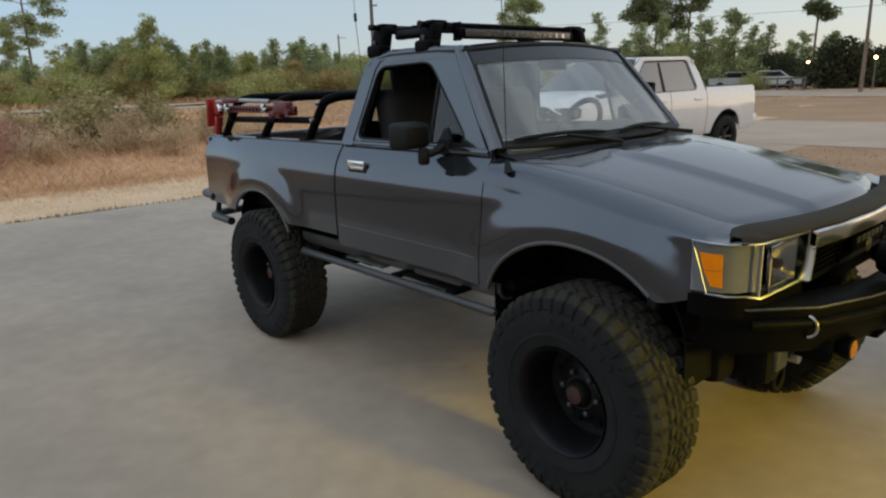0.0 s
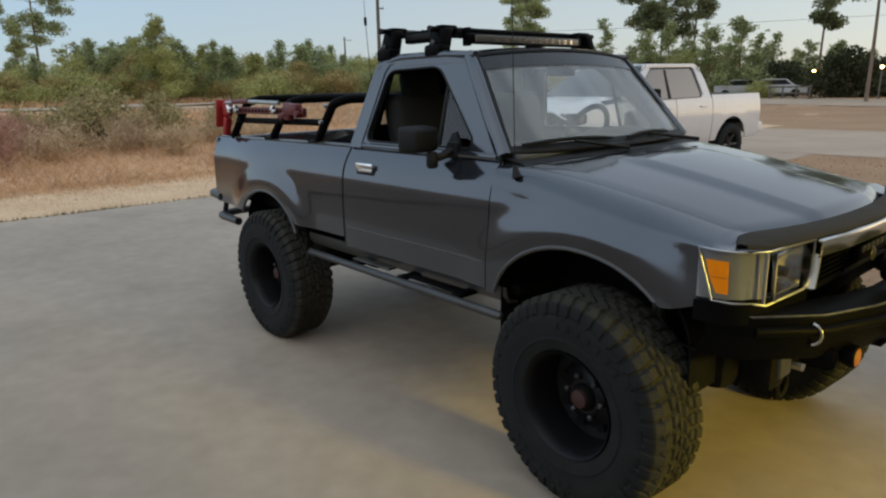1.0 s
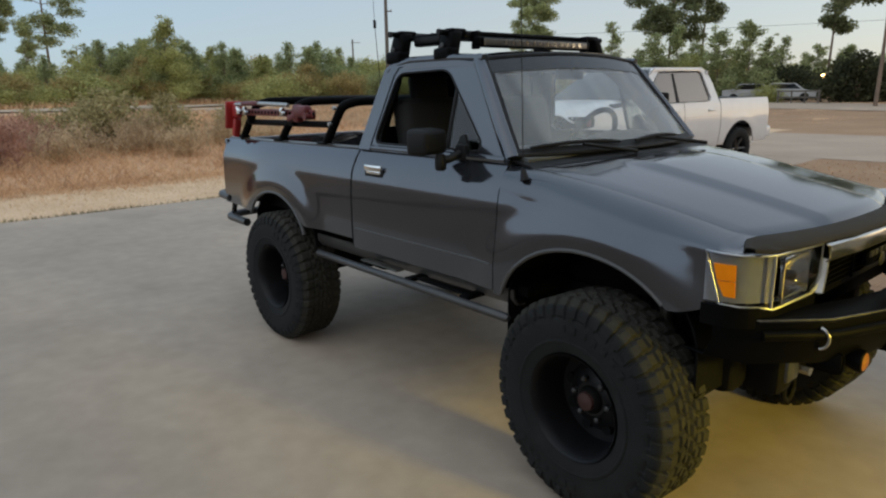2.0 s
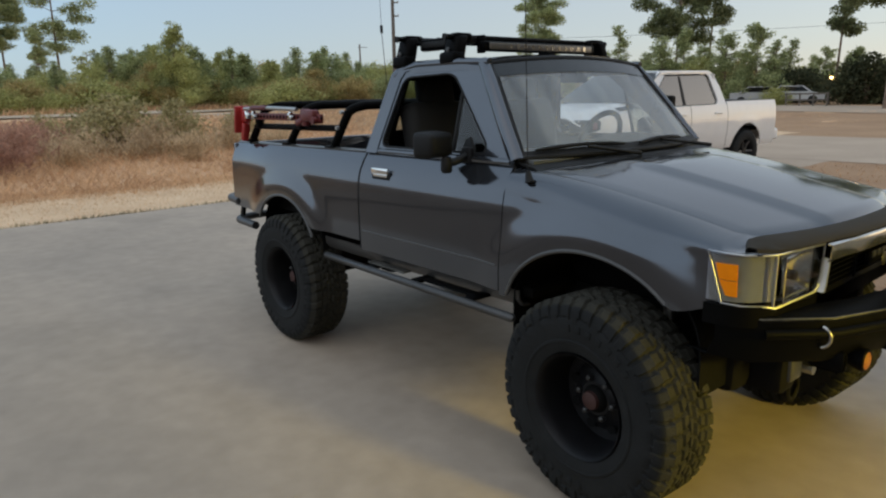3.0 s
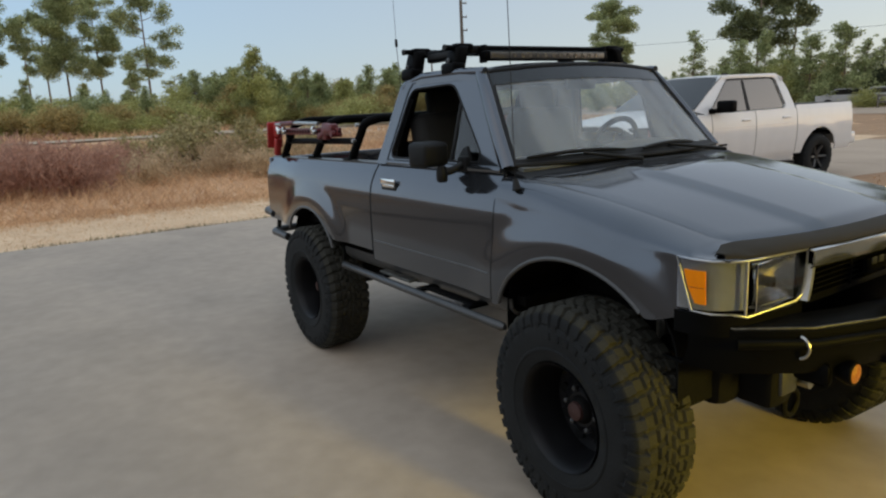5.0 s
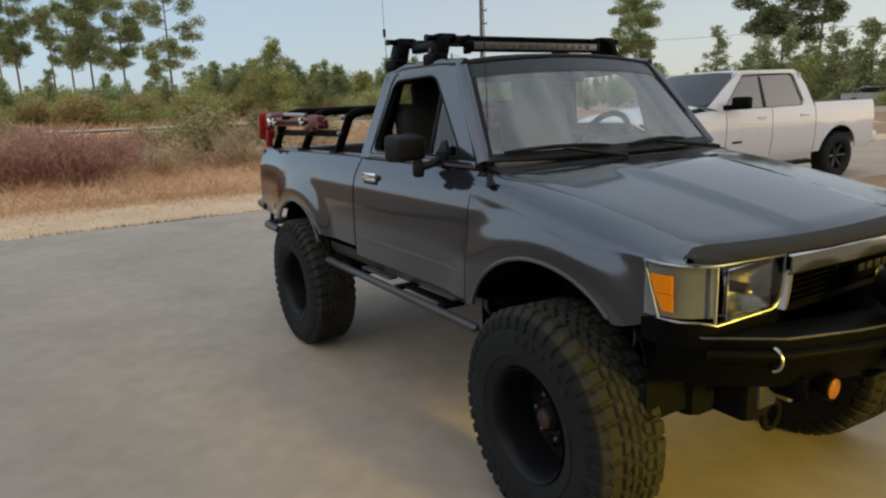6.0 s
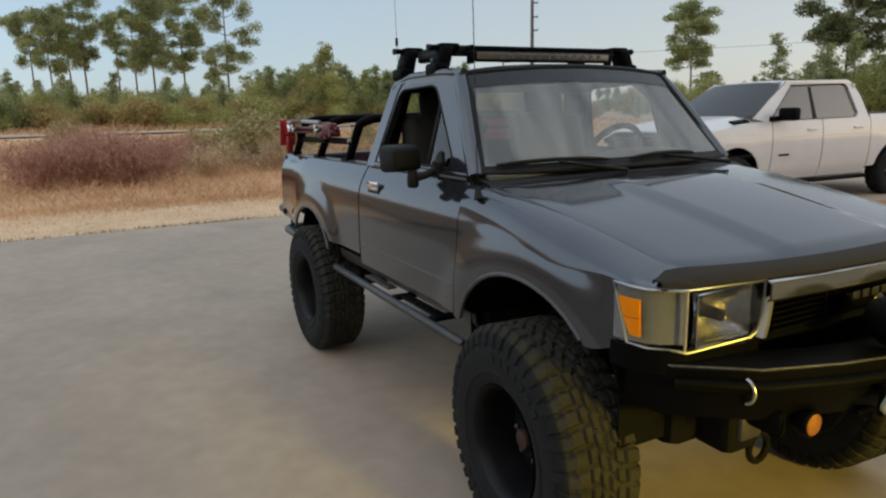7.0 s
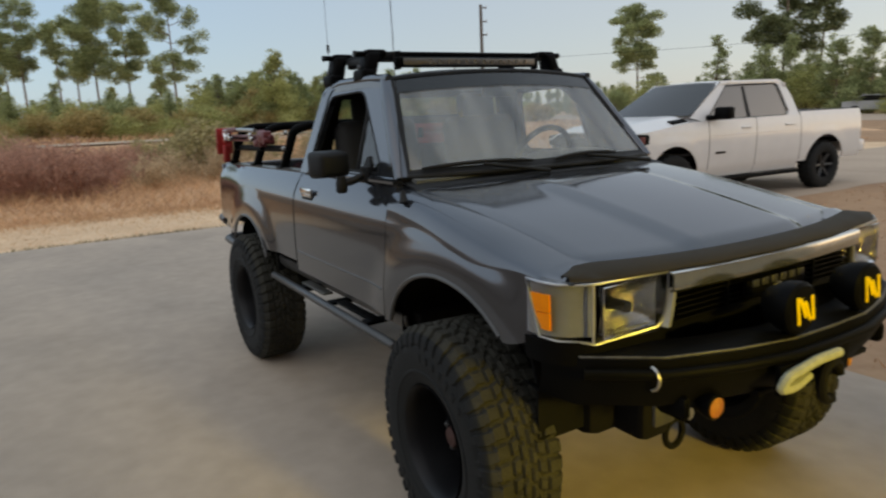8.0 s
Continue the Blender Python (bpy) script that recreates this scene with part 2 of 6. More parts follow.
def mesh_of(bm, name, smooth=True):
    me = bpy.data.meshes.new(name)
    bmesh.ops.recalc_face_normals(bm, faces=bm.faces)
    for f in bm.faces:
        f.smooth = smooth
    bm.to_mesh(me)
    bm.free()
    return me


def part(name, bm, material, parent=None, label="", smooth=True, sharp=40):
    me = mesh_of(bm, name, smooth)
    me.materials.append(material)
    if smooth:
        me.set_sharp_from_angle(angle=radians(sharp))
    ob = new(name, me)
    if parent:
        ob.parent = parent
    if label:
        ob["label"] = label
    return ob


def empty(name, loc=(0, 0, 0), rz=0.0, **tags):
    ob = new(name)
    ob.empty_display_size = 0.2
    ob.matrix_basis = pose(*loc, 0, 0, rz)
    return tagged(ob, **tags)


def shift(bm, d):
    bmesh.ops.translate(bm, verts=bm.verts, vec=Vector(d))
    return bm


def box(sx, sy, sz, loc=(0, 0, 0), bevel=0.0, rot=None, seg=2):
    bm = bmesh.new()
    bmesh.ops.create_cube(bm, size=1.0)
    bmesh.ops.scale(bm, vec=(sx, sy, sz), verts=bm.verts)
    if bevel:
        bmesh.ops.bevel(bm, geom=bm.edges[:], offset=bevel, segments=seg, affect="EDGES", profile=0.5)
    if rot:
        bmesh.ops.transform(bm, matrix=pose(0, 0, 0, *rot), verts=bm.verts)
    return shift(bm, loc)


def join(*bms):
    out = bmesh.new()
    for b in bms:
        me = bpy.data.meshes.new("tmp")
        b.to_mesh(me)
        b.free()
        out.from_mesh(me)
        bpy.data.meshes.remove(me)
    return out


def tube(points, r, seg=10, closed=False, cap=True):
    """A round bar along a line of points; r may be one radius or one for each point."""
    pts = [Vector(p) for p in points]
    n = len(pts)
    rs = r if isinstance(r, (list, tuple)) else [r] * n
    bm = bmesh.new()
    rings = []
    up = None
    for i, p in enumerate(pts):
        a = pts[(i - 1) % n] if (closed or i > 0) else p
        b = pts[(i + 1) % n] if (closed or i < n - 1) else p
        d = (b - a).normalized()
        if up is None:
            up = d.orthogonal().normalized()
        up = (up - d * up.dot(d)).normalized()
        side = d.cross(up)
        rings.append([bm.verts.new(p + (up * math.cos(2 * math.pi * k / seg) + side * math.sin(2 * math.pi * k / seg)) * rs[i]) for k in range(seg)])
    m = n if closed else n - 1
    for i in range(m):
        q = rings[(i + 1) % n]
        for k in range(seg):
            bm.faces.new((rings[i][k], rings[i][(k + 1) % seg], q[(k + 1) % seg], q[k]))
    if cap and not closed:
        bm.faces.new(rings[0][::-1])
        bm.faces.new(rings[-1])
    return bm


def bend(points, radius=0.06, steps=5):
    """A line of points with its corners rounded."""
    pts = [Vector(p) for p in points]
    out = [pts[0]]
    for a, b, c in zip(pts, pts[1:], pts[2:]):
        r = min(radius, (b - a).length * 0.45, (c - b).length * 0.45)
        p, q = b + (a - b).normalized() * r, b + (c - b).normalized() * r
        for i in range(steps + 1):
            t = i / steps
            out.append(p * (1 - t) ** 2 + b * 2 * t * (1 - t) + q * t * t)
    return out + [pts[-1]]


def lathe(profile, seg=48, axis="y", loc=(0, 0, 0), closed=False, cap=True):
    """A profile of (radius, along) turned round an axis."""
    bm = bmesh.new()
    rings = []
    for r, a in profile:
        ring = []
        for k in range(seg):
            c, s = math.cos(2 * math.pi * k / seg) * r, math.sin(2 * math.pi * k / seg) * r
            p = {"y": (c, a, s), "x": (a, c, s), "z": (c, s, a)}[axis]
            ring.append(bm.verts.new(Vector(p) + Vector(loc)))
        rings.append(ring)
    pairs = list(zip(rings, rings[1:])) + ([(rings[-1], rings[0])] if closed else [])
    for a, b in pairs:
        for k in range(seg):
            bm.faces.new((a[k], a[(k + 1) % seg], b[(k + 1) % seg], b[k]))
    if cap and not closed:
        if profile[0][0] > 1e-4:
            bm.faces.new(rings[0])
        if profile[-1][0] > 1e-4:
            bm.faces.new(rings[-1])
    bmesh.ops.remove_doubles(bm, verts=bm.verts, dist=1e-5)
    return bm


def sheet(rows, thick=0.0, inward=None):
    """A surface from rows of points; with a thickness it becomes a closed shell, pushed along inward or its normals."""
    bm = bmesh.new()
    vs = [[bm.verts.new(p) for p in row] for row in rows]
    for a, b in zip(vs, vs[1:]):
        for k in range(len(a) - 1):
            try:
                bm.faces.new((a[k], a[k + 1], b[k + 1], b[k]))
            except ValueError:
                pass
    if thick:
        bm.normal_update()
        if inward is None:
            bmesh.ops.solidify(bm, geom=bm.faces[:], thickness=thick)
        else:
            d = Vector(inward).normalized() * thick
            r = bmesh.ops.extrude_face_region(bm, geom=bm.faces[:])
            bmesh.ops.translate(bm, verts=[g for g in r["geom"] if isinstance(g, bmesh.types.BMVert)], vec=d)
    return bm


def prism(outline, d, hole=None):
    """A flat outline of points pushed along d; with a hole of equally many points it is a frame."""
    bm = bmesh.new()
    d = Vector(d)
    if hole is None:
        a = [bm.verts.new(p) for p in outline]
        b = [bm.verts.new(Vector(p) + d) for p in outline]
        bm.faces.new(a)
        bm.faces.new(b[::-1])
        for i in range(len(a)):
            j = (i + 1) % len(a)
            bm.faces.new((a[i], b[i], b[j], a[j]))
        return bm
    loops = [[bm.verts.new(Vector(p) + k * d) for p in q] for k in (0, 1) for q in (outline, hole)]
    n = len(outline)
    for i in range(n):
        j = (i + 1) % n
        for p, q in ((0, 1), (1, 3), (3, 2), (2, 0)):
            bm.faces.new((loops[p][i], loops[p][j], loops[q][j], loops[q][i]))
    return bm


def lerp_table(table, v):
    if v <= table[0][0]:
        return table[0][1]
    for (a, p), (b, q) in zip(table, table[1:]):
        if v <= b:
            t = (v - a) / (b - a)
            t = t * t * (3 - 2 * t) * 0.5 + t * 0.5
            return p + (q - p) * t
    return table[-1][1]


def smooth01(t):
    t = max(0.0, min(1.0, t))
    return t * t * (3 - 2 * t)


# ---- ground ----
def ground_height(x, y):
    z = 0.018 * max(0.0, -x - 10.0) + 0.007 * max(0.0, y - 24.0) + 0.010 * max(0.0, -y - 25.0)
    far = smooth01((-x - 6.5) / 4.0)
    return -0.035 + z + far * 0.09 * noise.noise(Vector((x * 0.22, y * 0.22, 3.0)))


def spaced(a, b, near, step, grow):
    out, s, v = [near], step, near
    while v < b:
        v += s
        s *= grow
        out.append(min(v, b))
    s, v = step, near
    while v > a:
        v -= s
        s *= grow
        out.insert(0, max(v, a))
    return out


def build_ground():
    xs = spaced(-1500, 1500, -8.0, 0.6, 1.11)
    ys = spaced(-1500, 1500, 2.0, 0.8, 1.11)
    rows = []
    for y in ys:
        row = []
        for x in xs:
            cx, cy = max(-200, min(200, x)), max(-200, min(200, y))
            row.append((x, y, ground_height(cx, cy)))
        rows.append(row)
    tagged(part("ground", sheet(rows), DIRT, smooth=True), "sandy field with dead brown grass and weeds", "ground", kind="structure")

    # the slab: poured bays, butted tight
    slab = empty("pavement", (0, 0, -0.12), label="light grey broom-finished concrete parking slab", category="pavement", kind="structure")
    edges_x = [-6.42, -1.85, 1.5, 5.0, 6.72]
    for a, b in zip(edges_x, edges_x[1:]):
        edges_y = [-3.6, -0.8, 1.93, 4.97] if b < 0 else [-3.6, -0.8, 1.93]
        for c, d in zip(edges_y, edges_y[1:]):
            part("bay", box(b - a, d - c, 0.12, ((a + b) / 2, (c + d) / 2, 0.06)), CONCRETE, slab, smooth=False)
    # gravel drive that the white pickup stands on, and the strip that crosses beyond it
    def patch(name, outline, z, material, label):
        rows = []
        for u in range(25):
            row = []
            for v in range(9):
                s, t = u / 24, v / 8
                a, b, c, d = outline
                x = (a[0] * (1 - s) + b[0] * s) * (1 - t) + (d[0] * (1 - s) + c[0] * s) * t
                y = (a[1] * (1 - s) + b[1] * s) * (1 - t) + (d[1] * (1 - s) + c[1] * s) * t
                if v in (0, 8):
                    x += 0.18 * noise.noise(Vector((x * 0.7, y * 0.7, 8)))
                    y += 0.18 * noise.noise(Vector((x * 0.7, y * 0.7, 5)))
                row.append((x, y, z + (ground_height(x, y) + 0.035)))
            rows.append(row)
        return tagged(part(name, sheet(rows), material), label, "road", kind="structure")
    patch("drive", [(-1.85, 4.6), (-1.85, 14.6), (-6.6, 14.6), (-6.6, 4.6)], -0.022, DRIVE, "pale gravel drive beside the slab")
    patch("drive_across", [(-46, 13.3), (34, 14.0), (34, 22.2), (-46, 21.6)], -0.017, DRIVE, "pale gravel drive crossing the yard")
    patch("road", [(-90, 42.0), (70, 40.0), (70, 48.0), (-90, 56.0)], -0.005, DRIVE, "pale gravel road beyond the yard")
    patch("yard", [(-60, 21.2), (60, 21.6), (60, 41.0), (-60, 42.6)], -0.020, YARD, "bare brown yard between the drives")
    patch("yard_near", [(-2.6, 1.75), (40, 1.75), (40, 14.9), (-2.6, 14.5)], -0.026, YARD, "bare brown yard beside the slab")
    # two unseen dark sheets, added so that the truck's side reflects dark brown
    patch("yard_side", [(-6.3, -40), (40, -40), (40, -3.4), (-6.3, -3.4)], -0.026, REFLECT_GROUND, "bare brown yard beside the slab")
    patch("field_south", [(-6.0, -4.6), (-60, -12.0), (-60, -90), (-6.0, -90)], 0.08, REFLECT_GROUND, "unseen dark ground added for the paint's reflections")
    patch("mown_strip", [(-6.50, -5.5), (-6.50, 24), (-9.6, 24), (-9.6, -5.5)], -0.018, THATCH, "pale strip of short mown straw beside the slab")
    patch("sand_road", [(-47.5, -60), (-47.5, 30), (-53.0, 30), (-53.0, -60)], 0.06, SAND, "pale sandy track across the far field")


build_ground()


# ---- unseen house added behind the viewer: its garage opening shapes the bulb's warm light ----
def build_house():
    x0, x1 = 6.8, 12.4
    tagged(part("wall_front_a", box(0.2, 6.415, 2.9, (x0, 3.7575, 1.35)), STUCCO, smooth=False), "unseen tan house wall that bounds the bulb's light", "wall", kind="structure")
    tagged(part("wall_front_b", box(0.2, 12.58, 2.9, (x0, -6.71, 1.35)), STUCCO, smooth=False), "unseen tan house wall that bounds the bulb's light", "wall", kind="structure")
    # low header added to keep the bulb's light off the cab
    tagged(part("wall_header", box(0.2, 0.97, 0.9, (x0, 0.065, 2.35)), STUCCO, smooth=False), "unseen wall over the garage opening that cuts the bulb's light", "wall", kind="structure")
    tagged(part("wall_back", box(0.2, 20.0, 2.8, (x1, -3.0, 1.4)), STUCCO, smooth=False), "plain garage back wall", "wall", kind="structure")
    tagged(part("wall_side_a", box(x1 - x0 - 0.2, 0.2, 2.8, ((x0 + x1) / 2, 6.85, 1.4)), STUCCO, smooth=False), "plain garage side wall", "wall", kind="structure")
    tagged(part("wall_side_b", box(x1 - x0 - 0.2, 0.2, 2.8, ((x0 + x1) / 2, -13.0, 1.4)), STUCCO, smooth=False), "plain garage side wall", "wall", kind="structure")
    tagged(part("ceiling", box(x1 - x0 + 1.0, 20.4, 0.12, ((x0 + x1) / 2, -3.05, 2.865)), STUCCO, smooth=False), "plain garage ceiling and eave", "ceiling", kind="structure")
    tagged(part("garage_floor", box(x1 - x0, 20.0, 0.1, ((x0 + x1) / 2 + 0.1, -3.0, -0.055)), CONCRETE, smooth=False), "concrete garage floor", "floor", kind="structure")
    eave = [(x0 - 1.7, 2.93), (x1 + 0.7, 2.93), ((x0 + x1) / 2, 6.2)]
    tagged(part("house_roof", prism([(x, -13.6, z) for x, z in eave], (0, 21.0, 0)), STUCCO, smooth=False), "plain pitched house roof", "roof", kind="structure")
    bulb = new("garage_bulb", bpy.data.lights.new("garage_bulb", "POINT"))
    bulb.location = (9.4, 0.35, 2.46)
    bulb.data.energy, bulb.data.shadow_soft_size, bulb.data.color = 1050.0, 0.48, (1.0, 0.84, 0.14)


build_house()


# ---- the lifted pickup ----
WORNEDGE = mat("worn_bumper_edge", (0.085, 0.082, 0.072), 0.45, 0.6, 0.5, 9, 60)
SATIN = mat("satin_dark_steel", (0.06, 0.06, 0.06), 0.38, 0.5, 0.25, 12, 120)
BEZEL = mat("lamp_bezel_chrome", (0.40, 0.41, 0.43), 0.38, 0.8, 0.12, 14, 120)
REFLECTOR = mat("lamp_reflector", (0.72, 0.72, 0.72), 0.08, 1.0, 0.2, 30, 120, 0.15)
LAMPCHROME = mat("aged_lamp_chrome", (0.66, 0.65, 0.62), 0.16, 0.95, 0.15, 14, 120)
WHEEL_R, WHEEL_W = 0.436, 0.285
FRONT_X, REAR_X = 2.636, 0.06
FRONT_Y, REAR_Y = 0.828, 0.80
STEER = -3.0
SIDE = [(0.70, 0.832), (0.80, 0.842), (0.95, 0.844), (1.10, 0.842), (1.19, 0.838), (1.24, 0.831), (1.28, 0.817), (1.32, 0.797), (1.36, 0.771), (1.40, 0.748)]


def side_y(x, z):
    y = lerp_table(SIDE, z)
    y -= 0.035 * smooth01((-x - 0.2) / 0.8)
    for xc, zc, a, h, amount in ((2.57, 0.74, 0.45, 0.335, 0.022), (0.0, 0.72, 0.42, 0.33, 0.025)):
        d = math.hypot((x - xc) / a, (z - zc) / h)
        if z > zc - 0.2:
            y += amount * smooth01((1.60 - d) / 0.50)
    return y


def arch_front(x):
    a = 0.425 if x < 2.56 else 0.47
    d = 1 - ((x - 2.56) / a) ** 2
    return 0.74 + 0.332 * math.sqrt(d) if d > 0 else 0.0


def arch_rear(x):
    d = 1 - (x / 0.405) ** 2
    return 0.72 + 0.32 * math.sqrt(d) if d > 0 else 0.0


def columns(a, b, n, centres=()):
    """Stations from a to b, closer together where an arch meets the sill."""
    xs = {round(a + (b - a) * i / n, 4) for i in range(n + 1)}
    for c, r, s in centres:
        for i in range(33):
            v = c - math.cos(math.pi * i / 32) * (r if i < 16 else s)
            if a < v < b:
                xs.add(round(v, 4))
    return sorted(xs)


def fender_top(x):
    return 1.365 - 0.175 * max(0.0, (x - 2.12) / 1.02) ** 1.35


def build_pickup():
    truck = empty("pickup_truck", (0, 0, 0), label="lifted charcoal grey single-cab pickup on huge off-road tyres", category="pickup truck")

    def bpart(name, bm, material, parent=None, label="", **kw):
        o = part(name, bm, material, parent or truck, label, **kw)
        if parent is None:
            o.location.z = LIFT
        return o

    sides = ((-1, "right"), (1, "left"))
    # bed sides, doors, fenders
    for s, _ in sides:
        rows = []
        for x in columns(-0.93, 0.925, 40, [(0, 0.405, 0.405)]):
            top = 1.372 + 0.010 * (x - 0.9)
            low = max(0.865, arch_rear(x))
            rows.append([(x, s * side_y(x, low + (top - low) * k / 22), low + (top - low) * k / 22) for k in range(23)])
        bed = bpart("bed_side", sheet(rows, 0.012, (0, -s, 0)), PAINT, label="charcoal bed side with a flared wheel arch")
        part("bed_rail", sheet([[(x, s * side_y(x, 1.362), 1.372 + 0.010 * (x - 0.9)), (x, s * (side_y(x, 1.362) - 0.03), 1.380 + 0.010 * (x - 0.9)), (x, s * 0.70, 1.376 + 0.010 * (x - 0.9)), (x, s * 0.70, 1.33)] for x in columns(-0.93, 0.925, 12)], 0.006), PAINT_DULL, bed)
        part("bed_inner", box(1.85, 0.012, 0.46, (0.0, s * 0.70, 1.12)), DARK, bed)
        part("arch_lip", tube([(x, s * (side_y(x, arch_rear(x)) - 0.004), arch_rear(x)) for x in columns(-0.37, 0.39, 8, [(0, 0.405, 0.405)])], 0.010, 8), PAINT_DULL, bed)
        # door
        rows = []
        for x in columns(0.943, 2.092, 24):
            low = 0.815
            rows.append([(x, s * side_y(x, low + (1.385 - low) * k / 22), low + (1.385 - low) * k / 22) for k in range(23)])
        door = bpart("door", sheet(rows, 0.03, (0, -s, 0)), PAINT, label="charcoal door with the window wound down")
        part("door_handle", join(box(0.155, 0.016, 0.035, (1.148, s * (side_y(1.15, 1.275) + 0.014), 1.285), 0.007), box(0.13, 0.012, 0.018, (1.148, s * (side_y(1.15, 1.255) + 0.003), 1.262), 0.004)), CHROME, door, "chrome door handle")
        part("handle_recess", box(0.17, 0.01, 0.05, (1.15, s * (side_y(1.15, 1.26) + 0.001), 1.255), 0.004), PLASTIC, door)
        part("door_crease", tube([(x, s * (side_y(x, 0.93) - 0.002), 0.93) for x in columns(0.96, 2.07, 20)], 0.005, 6), PAINT_DULL, door)
        for x in (0.935, 2.095):
            bpart("shut_line", tube([(x + (0.0 if x < 1 else 0.012 * (k - 9) / 9), s * (side_y(x, 0.82 + 0.55 * k / 18) - 0.004), 0.82 + 0.55 * k / 18) for k in range(19)], 0.0042 if x < 1 else 0.0022, 6), GAP)
        # rocker sill under the door
        bpart("rocker_sill", sheet([[(x, s * 0.80, 0.815), (x, s * 0.795, 0.77), (x, s * 0.765, 0.735), (x, s * 0.72, 0.73)] for x in columns(0.45, 2.16, 10)], 0.01), PAINT_DULL)
        # front fender with its rounded top
        rows = []
        for x in columns(2.098, 3.15, 34, [(2.56, 0.425, 0.47)]):
            low = max(0.80 if x < 2.4 else 0.932 + 0.05 * smooth01((x - 2.95) / 0.2), arch_front(x))
            top = fender_top(x)
            deep = 0.110 - 0.070 * smooth01((x - 2.72) / 0.40)
            shoulder = top - deep
            row = [(x, s * side_y(x, low + (shoulder - low) * k / 16), low + (shoulder - low) * k / 16) for k in range(17)]
            y0, y1 = side_y(x, shoulder), 0.725 - 0.035 * smooth01((x - 2.2) / 0.9)
            for k in range(1, 13):
                t = k / 12 * math.pi / 2
                row.append((x, s * (y1 + (y0 - y1) * math.cos(t) ** 1.1), shoulder + deep * math.sin(t) ** 0.95))
            rows.append(row)
        fender = bpart("fender", sheet(rows, 0.010, (0, -s, 0)), PAINT, label="charcoal front fender with a flared arch")
        part("arch_lip", tube([(x, s * (side_y(x, arch_front(x)) - 0.004), arch_front(x)) for x in columns(2.145, 2.93, 10, [(2.56, 0.425, 0.47)])], 0.010, 8), PAINT_DULL, fender)
        nose = [(3.148, s * y, z) for _, y, z in [(0, abs(p[1]), p[2]) for p in rows[-1]] if z > 0.97]
        part("nose_face", prism(nose + [(3.148, s * 0.60, nose[-1][2]), (3.148, s * 0.60, nose[0][2])], (-0.01, 0, 0)), PAINT_DULL, fender)
        # cap that carries the fender's crown forward to the lamp's upper edge
        rim_top = [(3.080, 0.868), (3.14, 0.868), (3.19, 0.852), (3.225, 0.824), (3.246, 0.788), (3.262, 0.76), (3.275, 0.66), (3.288, 0.54)]
        crown = fender_top(3.10)
        rows = []
        for k in range(8):
            t = k / 7 * math.pi / 2
            px, py, pz = 3.10, 0.69 + (side_y(3.1, crown - 0.04) - 0.69) * math.cos(t) ** 1.1, crown - 0.04 + 0.042 * math.sin(t)
            if k == 7:
                py = 0.56
            qx, qy = rim_top[k]
            rows.append([(px + (qx - px) * u, s * (py + (qy - py) * u), pz + (1.172 - pz) * u ** 1.5 - 0.012 * smooth01((k - 1.5) / 2.0) * u * (1 - u) * 4) for u in np.linspace(0, 1, 8)])
        part("nose_cap", sheet(rows, 0.006), PAINT, fender)
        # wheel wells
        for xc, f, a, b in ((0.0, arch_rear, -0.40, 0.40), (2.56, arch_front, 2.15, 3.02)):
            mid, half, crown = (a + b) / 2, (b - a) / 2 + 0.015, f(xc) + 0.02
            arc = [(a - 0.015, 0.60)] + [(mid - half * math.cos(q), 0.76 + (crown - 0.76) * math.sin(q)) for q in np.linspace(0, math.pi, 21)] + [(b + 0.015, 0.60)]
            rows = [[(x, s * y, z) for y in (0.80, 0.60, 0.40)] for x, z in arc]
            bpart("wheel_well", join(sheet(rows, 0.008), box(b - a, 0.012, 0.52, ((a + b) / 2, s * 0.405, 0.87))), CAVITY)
    # hood with a raised middle
    def hood_front(y):
        return 3.155 + 0.125 * (1 - (abs(y) / 0.70) ** 2.2)

    def hood_z(x, y):
        z = fender_top(x) + 0.004 + 0.030 * (1 - (abs(y) / 0.72) ** 2)
        z += 0.017 * smooth01((0.325 - abs(y)) / 0.05) * smooth01((x - 2.30) / 0.25)
        f = hood_front(y)
        z -= 0.035 * smooth01((x - f + 0.09) / 0.09) ** 2
        z -= 0.0055 * smooth01((abs(y) - 0.655) / 0.037)
        return z

    rows = []
    for i in range(41):
        y = -0.692 + 1.384 * i / 40
        back = 2.225 + 0.075 * (1 - (abs(y) / 0.70) ** 2)
        row = []
        for k in range(37):
            t = k / 36
            t = 1 - (1 - t) ** 1.35
            x = back + (hood_front(y) - back) * t
            wide = (0.725 - 0.035 * smooth01((x - 2.2) / 0.9) - 0.0008) / 0.692
            row.append((x, y * wide, hood_z(x, y)))
        rows.append(row)
    bpart("hood", sheet(rows, 0.012, (0, 0, -1)), PAINT, label="charcoal hood with a raised centre panel")
    rows = []
    lip = [(0.0, 3.345), (0.30, 3.333), (0.50, 3.306), (0.64, 3.285), (0.76, 3.262), (0.80, 3.238), (0.825, 3.215)]
    for i in range(45):
        y = -0.82 + 1.64 * i / 44
        f = 3.165 + 0.118 * (1 - (abs(y) / 0.77) ** 2.2)
        z = fender_top(f - 0.06) + 0.004 + 0.020 * (1 - (y / 0.77) ** 2) - 0.016 * smooth01((abs(y) - 0.68) / 0.14)
        z = max(z, 1.181)
        front = lerp_table(lip, abs(y))
        w = smooth01((abs(y) - 0.755) / 0.065)
        z, f = z * (1 - w) + 1.184 * w, f * (1 - w) + (front - 0.012) * w
        rows.append([(f - 0.030, y, z - 0.006), (f - 0.024, y, z + 0.005), (f - 0.012, y, z + 0.006), (f * 0.5 + front * 0.5, y, z * 0.45 + 1.178 * 0.55 + 0.008), (front - 0.004, y, 1.181), (front, y, 1.174)])
